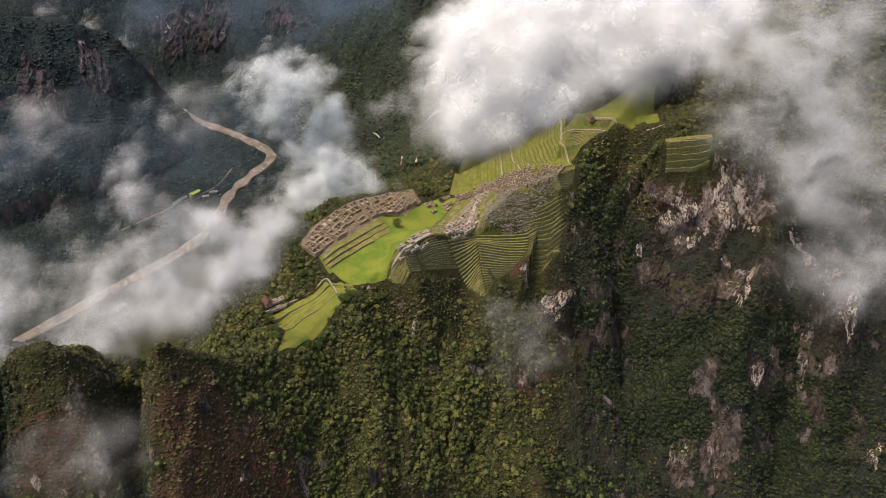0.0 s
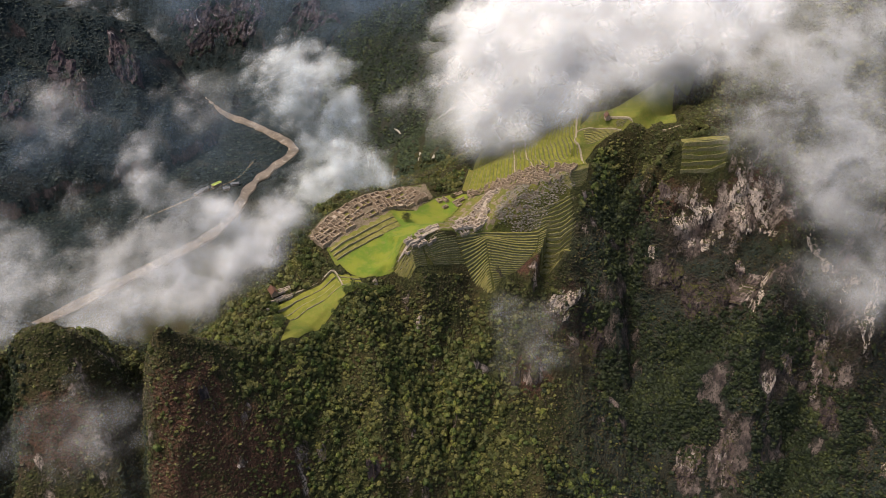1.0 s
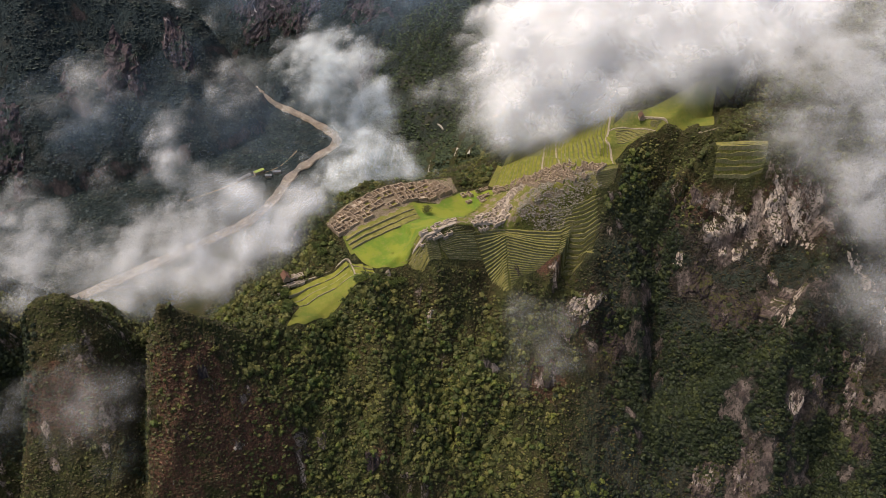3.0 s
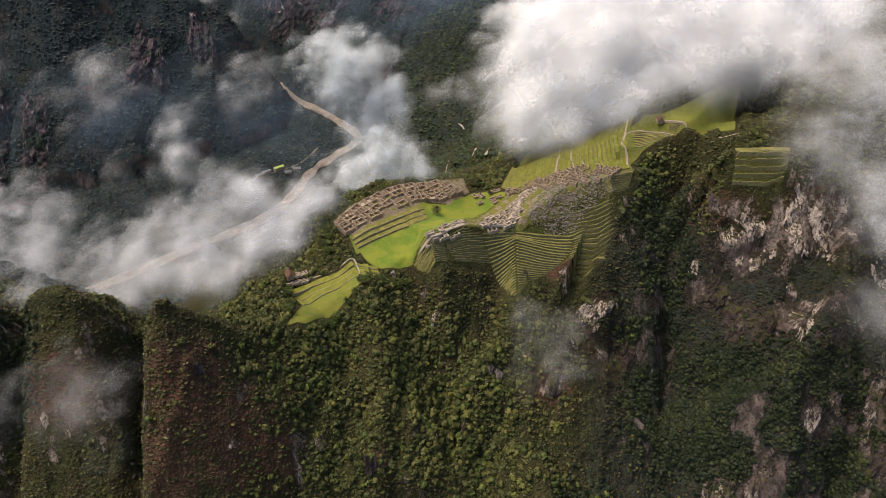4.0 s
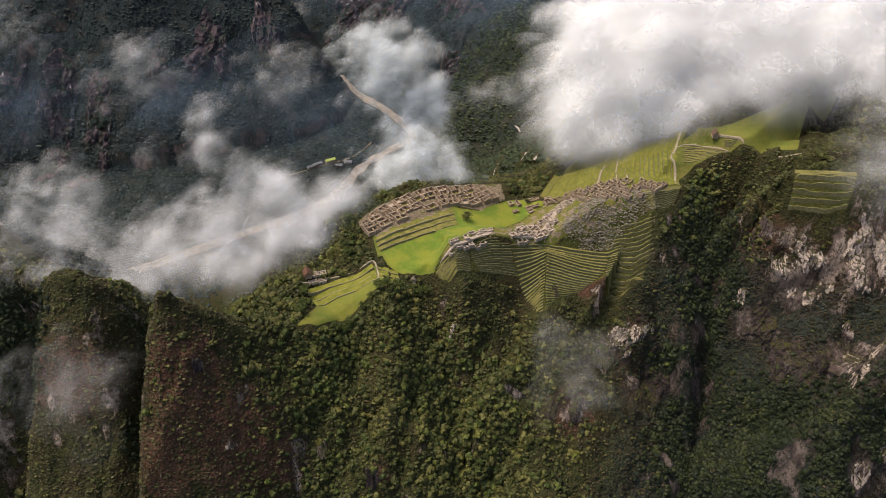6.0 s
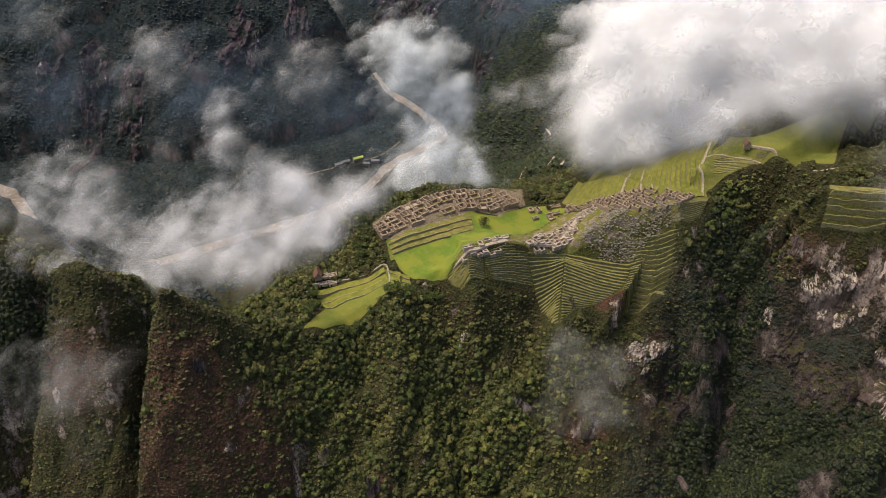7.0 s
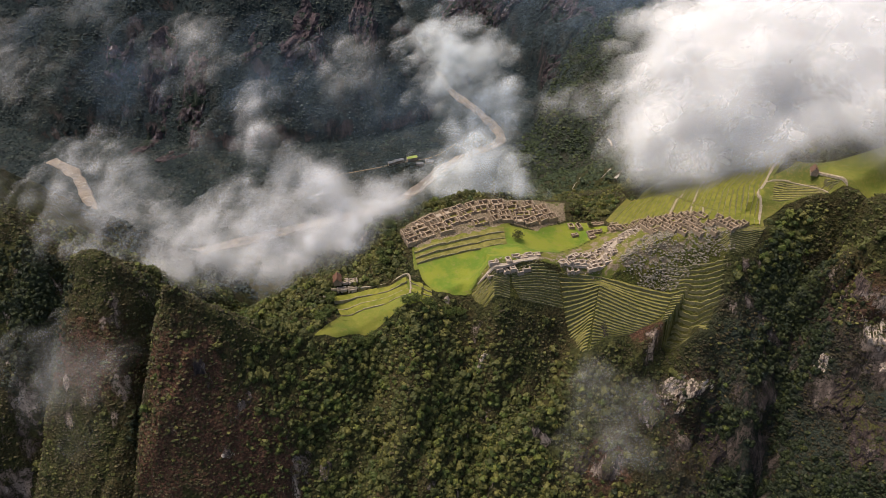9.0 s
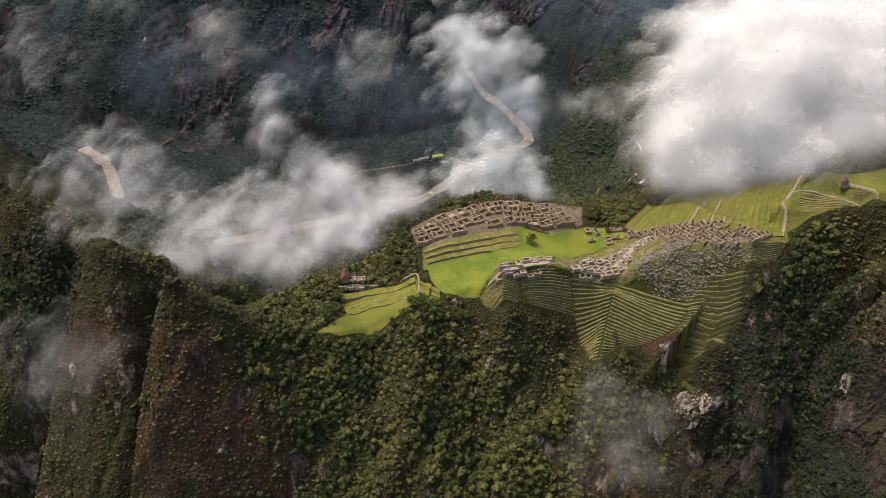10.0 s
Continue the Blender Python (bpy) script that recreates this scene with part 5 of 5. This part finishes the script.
for x, y in ((-84, 697), (-99, 680), (-112, 672), (-119, 664), (-134, 648), (-145, 637), (-150, 630), (-158, 622), (-160, 606), (-168, 592), (-178, 577), (-77, 703), (-205, 640), (-212, 650), (-200, 628), (-193, 612), (-186, 742), (-192, 730), (-180, 718), (-196, 752), (-205, 765)):
    copy_thing(r.choice(edge), pose(x + r.uniform(-2, 2), y + r.uniform(-2, 2), level(x, y) - 0.5, 0, 0, r.uniform(0, 360)))

# ---- clouds: heaps of soft scraps of mist ----
def make_mist(name, thick, thin=0.12, colour=(0.98, 0.98, 0.985)):
    n = Nodes(name)
    body = n.ramp(n.attribute("body"), 0.0, 1.0)
    curl = n.ramp(n.noise(0.024, 7, 0.6, None, 0.7), 0.36, 0.64, thin, 1.0)
    alpha = n.math("MULTIPLY", n.math("MULTIPLY", body, curl), thick, True)
    diffuse, through_light, clear = (n.t.nodes.new("ShaderNodeBsdf" + k) for k in ("Diffuse", "Translucent", "Transparent"))
    for q in (diffuse, through_light):
        q.inputs["Color"].default_value = (*colour, 1)
    both, whole = n.t.nodes.new("ShaderNodeMixShader"), n.t.nodes.new("ShaderNodeMixShader")
    both.inputs[0].default_value = 0.4
    n.t.links.new(diffuse.outputs[0], both.inputs[1])
    n.t.links.new(through_light.outputs[0], both.inputs[2])
    n.t.links.new(alpha, whole.inputs[0])
    n.t.links.new(clear.outputs[0], whole.inputs[1])
    n.t.links.new(both.outputs[0], whole.inputs[2])
    n.t.links.new(whole.outputs[0], n.out.inputs[0])
    return n.mat


MIST = make_mist("mist", 0.30, 0.5)
# greyer mists: the shade of the bigger clouds is put into their colour
SOFT_MIST = make_mist("soft_mist", 0.080, 0.06, (0.90, 0.905, 0.92))
SIDE_MIST = make_mist("side_mist", 0.060, 0.08, (0.90, 0.905, 0.92))
VALLEY_MIST = make_mist("valley_mist", 0.135, 0.26, (0.87, 0.905, 0.92))
BANK_MIST = make_mist("bank_mist", 0.105, 0.22, (0.82, 0.83, 0.85))
THIN_MIST = make_mist("thin_mist", 0.055, 0.05)
HAZE = make_mist("haze", 0.026, 0.4, (0.52, 0.72, 1.0))
scene.cycles.transparent_max_bounces = 128


def cloud(name, label, lumps, density, size, material, seed, drift_by=24):
    """lumps: x, y, z, radius. density: scraps for each 1000 square metres of a lump's outline."""
    r = np.random.default_rng(seed)
    where, big, out = [], [], []
    for x, y, z, a in lumps:
        n = int(density * 3 * a * a / 1000) + 4
        d = r.normal(size=(n, 3)) * 0.52
        where.append(d * a * (1.05, 0.85, 0.95) + (x, y, z))
        out.append(d)
        big.append(size * r.uniform(0.55, 1.35, n) * min(1.0, 0.35 + a / 60))
    where, big, out = np.concatenate(where), np.concatenate(big), np.concatenate(out)
    drift = np.stack([fractal(where[:, 0], where[:, 1], where[:, 2], 70, 3, seed + q) for q in range(3)], -1)
    curl = np.stack([fractal(where[:, 0], where[:, 1], where[:, 2], 24, 2, seed + 40 + q) for q in range(3)], -1)
    where = where + drift * drift_by * 1.25 + curl * drift_by * 0.5
    where[:, 2] = np.maximum(where[:, 2], relief(where[:, 0], where[:, 1]) + 0.6 * big)
    n = len(where)
    # each scrap: a bent patch, its middle dense, its rim clear
    ring = np.linspace(0, 2 * np.pi, 11)[:-1]
    rings = ((0.3, 0.16), (0.6, 0.06), (1.0, -0.12))
    flat = np.concatenate([[(0, 0, 0.2)], *[np.stack([np.cos(ring) * q, np.sin(ring) * q, np.full(10, h)], -1) for q, h in rings]])
    body = np.concatenate([[1.0], np.full(10, 0.78), np.full(10, 0.36), np.zeros(10)])
    faces = [(0, 1 + i, 1 + (i + 1) % 10) for i in range(10)]
    for k, i in itertools.product((0, 10), range(10)):
        a, b = 1 + k + i, 1 + k + (i + 1) % 10
        faces += [(a, a + 10, b + 10), (a, b + 10, b)]
    up = r.normal(size=(n, 3)) * 0.17 + (-0.12, -0.45, 0.9) + 0.18 * out
    up /= np.linalg.norm(up, axis=1)[:, None]
    side = np.cross(up, r.normal(size=(n, 3)))
    side /= np.linalg.norm(side, axis=1)[:, None]
    rot = np.stack([side, np.cross(up, side), up], -1)
    jag = flat[None] * (1 + r.uniform(-0.3, 0.3, (n, len(flat), 1)))
    co = np.einsum("nij,nkj->nki", rot, jag) * big[:, None, None] + where[:, None]
    f = (np.array(faces)[None] + (np.arange(n) * len(flat))[:, None, None]).reshape(-1, 3)
    mesh = bpy.data.meshes.new(name)
    fill(mesh, co.reshape(-1, 3), f)
    mesh.attributes.new("body", "FLOAT", "POINT").data.foreach_set("value", np.tile(body, n).astype(np.float32))
    mesh.shade_smooth()
    mesh.materials.append(material)
    return tagged(new(name, mesh), label, "cloud", kind="stuff")


cloud("cloud_bank", "bright white cumulus cloud hanging over the upper terraces", [
    (62, 1060, 48, 40), (96, 1098, 53, 66), (98, 1126, 123, 90), (172, 1105, 136, 98), (176, 1068, 56, 43), (262, 1122, 186, 82),
    (343, 1122, 194, 75), (401, 1099, 195, 61), (135, 1156, 184, 91), (259, 1110, 130, 44), (225, 1112, 88, 30)], 12, 52, MIST, 3, 30)
cloud("valley_plume", "grey white plume of mist rising from the valley", [
    (-243, 993, 147, 38), (-204, 1003, 149, 35), (-277, 992, 125, 26), (-184, 1060, 141, 17), (-262, 1009, 87, 31), (-210, 1025, 77, 42),
    (-173, 1021, 60, 28), (-215, 995, 39, 33), (-177, 960, 24, 40), (-195, 956, -19, 43), (-143, 946, -10, 32), (-230, 939, -27, 29)], 26, 22, VALLEY_MIST, 5, 24)
cloud("valley_mist", "broad bank of mist filling the valley behind the ridge", [
    (-243, 798, 5, 37), (-277, 756, -1, 53), (-338, 751, -18, 56), (-379, 713, -23, 50), (-347, 779, 16, 39), (-294, 778, 39, 30),
    (-392, 661, -24, 49), (-432, 636, -36, 38), (-390, 774, 112, 26), (-397, 774, 77, 30), (-394, 719, 19, 28),
    (-434, 691, -14, 27), (-234, 833, 3, 20), (-258, 738, -22, 36), (-300, 716, -28, 42), (-226, 822, 8, 24), (-335, 690, -30, 42)], 13, 28, BANK_MIST, 8, 30)
cloud("side_mist", "grey drifting cloud against the western cliffs", [
    (433, 823, 181, 44), (475, 816, 150, 61), (515, 781, 141, 65), (456, 811, 112, 33), (542, 738, 44, 62), (500, 679, 14, 40),
    (463, 763, 91, 38)], 8, 40, SIDE_MIST, 12, 34)
cloud("side_mist", "pale cloud spilling over the western shoulder", [
    (390, 840, 150, 28), (436, 882, 253, 65), (502, 878, 262, 58), (386, 916, 211, 50), (440, 840, 190, 44), (490, 830, 175, 50)], 8, 40, SOFT_MIST, 19, 34)
cloud("mist_wisp", "thin grey wisp of mist drifting past the slope", [
    (-361, 925, 131, 38), (-395, 921, 124, 25), (-484, 770, 58, 23), (-500, 808, 180, 32), (-510, 837, 129, 30), (-561, 799, 131, 25),
    (-627, 771, 210, 30), (-71, 1007, 96, 29), (-39, 1007, 113, 24)], 8, 30, THIN_MIST, 13, 18)
cloud("mist_wisp", "thin grey wisp of mist drifting past the slope", [
    (-300, 396, 34, 40), (-345, 410, 20, 44), (-318, 412, 60, 36), (-285, 400, 50, 26)], 1.1, 32, THIN_MIST, 14, 6)
cloud("mist_wisp", "thin grey wisp of mist drifting past the slope", [
    (100, 712, -115, 34), (104, 690, -160, 34)], 1.2, 44, THIN_MIST, 15, 18)
cloud("mist_wisp", "thin grey wisp of mist drifting past the slope", [
    (-719, 683, 167, 47), (-719, 684, 107, 30), (-689, 726, 122, 22)], 4, 30, THIN_MIST, 16, 18)
cloud("mist_wisp", "streak of mist lying along the far mountain's crest", [
    (-1190, 1800, 60, 34), (-1120, 1850, 20, 30), (-1040, 1890, -30, 34), (-960, 1950, -90, 30), (-900, 1990, -140, 26)], 5, 34, SOFT_MIST, 17, 16)
cloud("valley_haze", "thin bluish haze hanging in the deep valley", [
    (-1250, 2420, -40, 170), (-900, 2380, -100, 170), (-600, 2250, -120, 160), (-300, 2100, -120, 160), (0, 2000, -60, 140)], 0.26, 150, HAZE, 18, 60)
cloud("valley_haze", "thin bluish haze hanging in the near valley", [
    (-1500, 1300, -120, 150), (-1200, 1250, -180, 140), (-950, 1350, -190, 140), (-700, 1450, -200, 140), (-450, 1550, -180, 130)], 0.07, 150, HAZE, 21, 60)
cloud("mist_bank", "torn grey mist drifting over the lower valley", [
    (-456, 619, -37, 39), (-483, 589, 2, 38), (-531, 654, 70, 38), (-535, 621, 96, 26), (-520, 649, 33, 47), (-514, 583, 49, 37), (-488, 652, 3, 31)], 9, 28, SOFT_MIST, 20, 34)
cloud("floor_mist", "low mist lying over the river bends", [
    (-960, 930, -345, 60), (-880, 985, -340, 64), (-800, 1070, -340, 62), (-720, 1165, -340, 60), (-650, 1260, -345, 54)], 2.4, 52, SOFT_MIST, 22, 30)
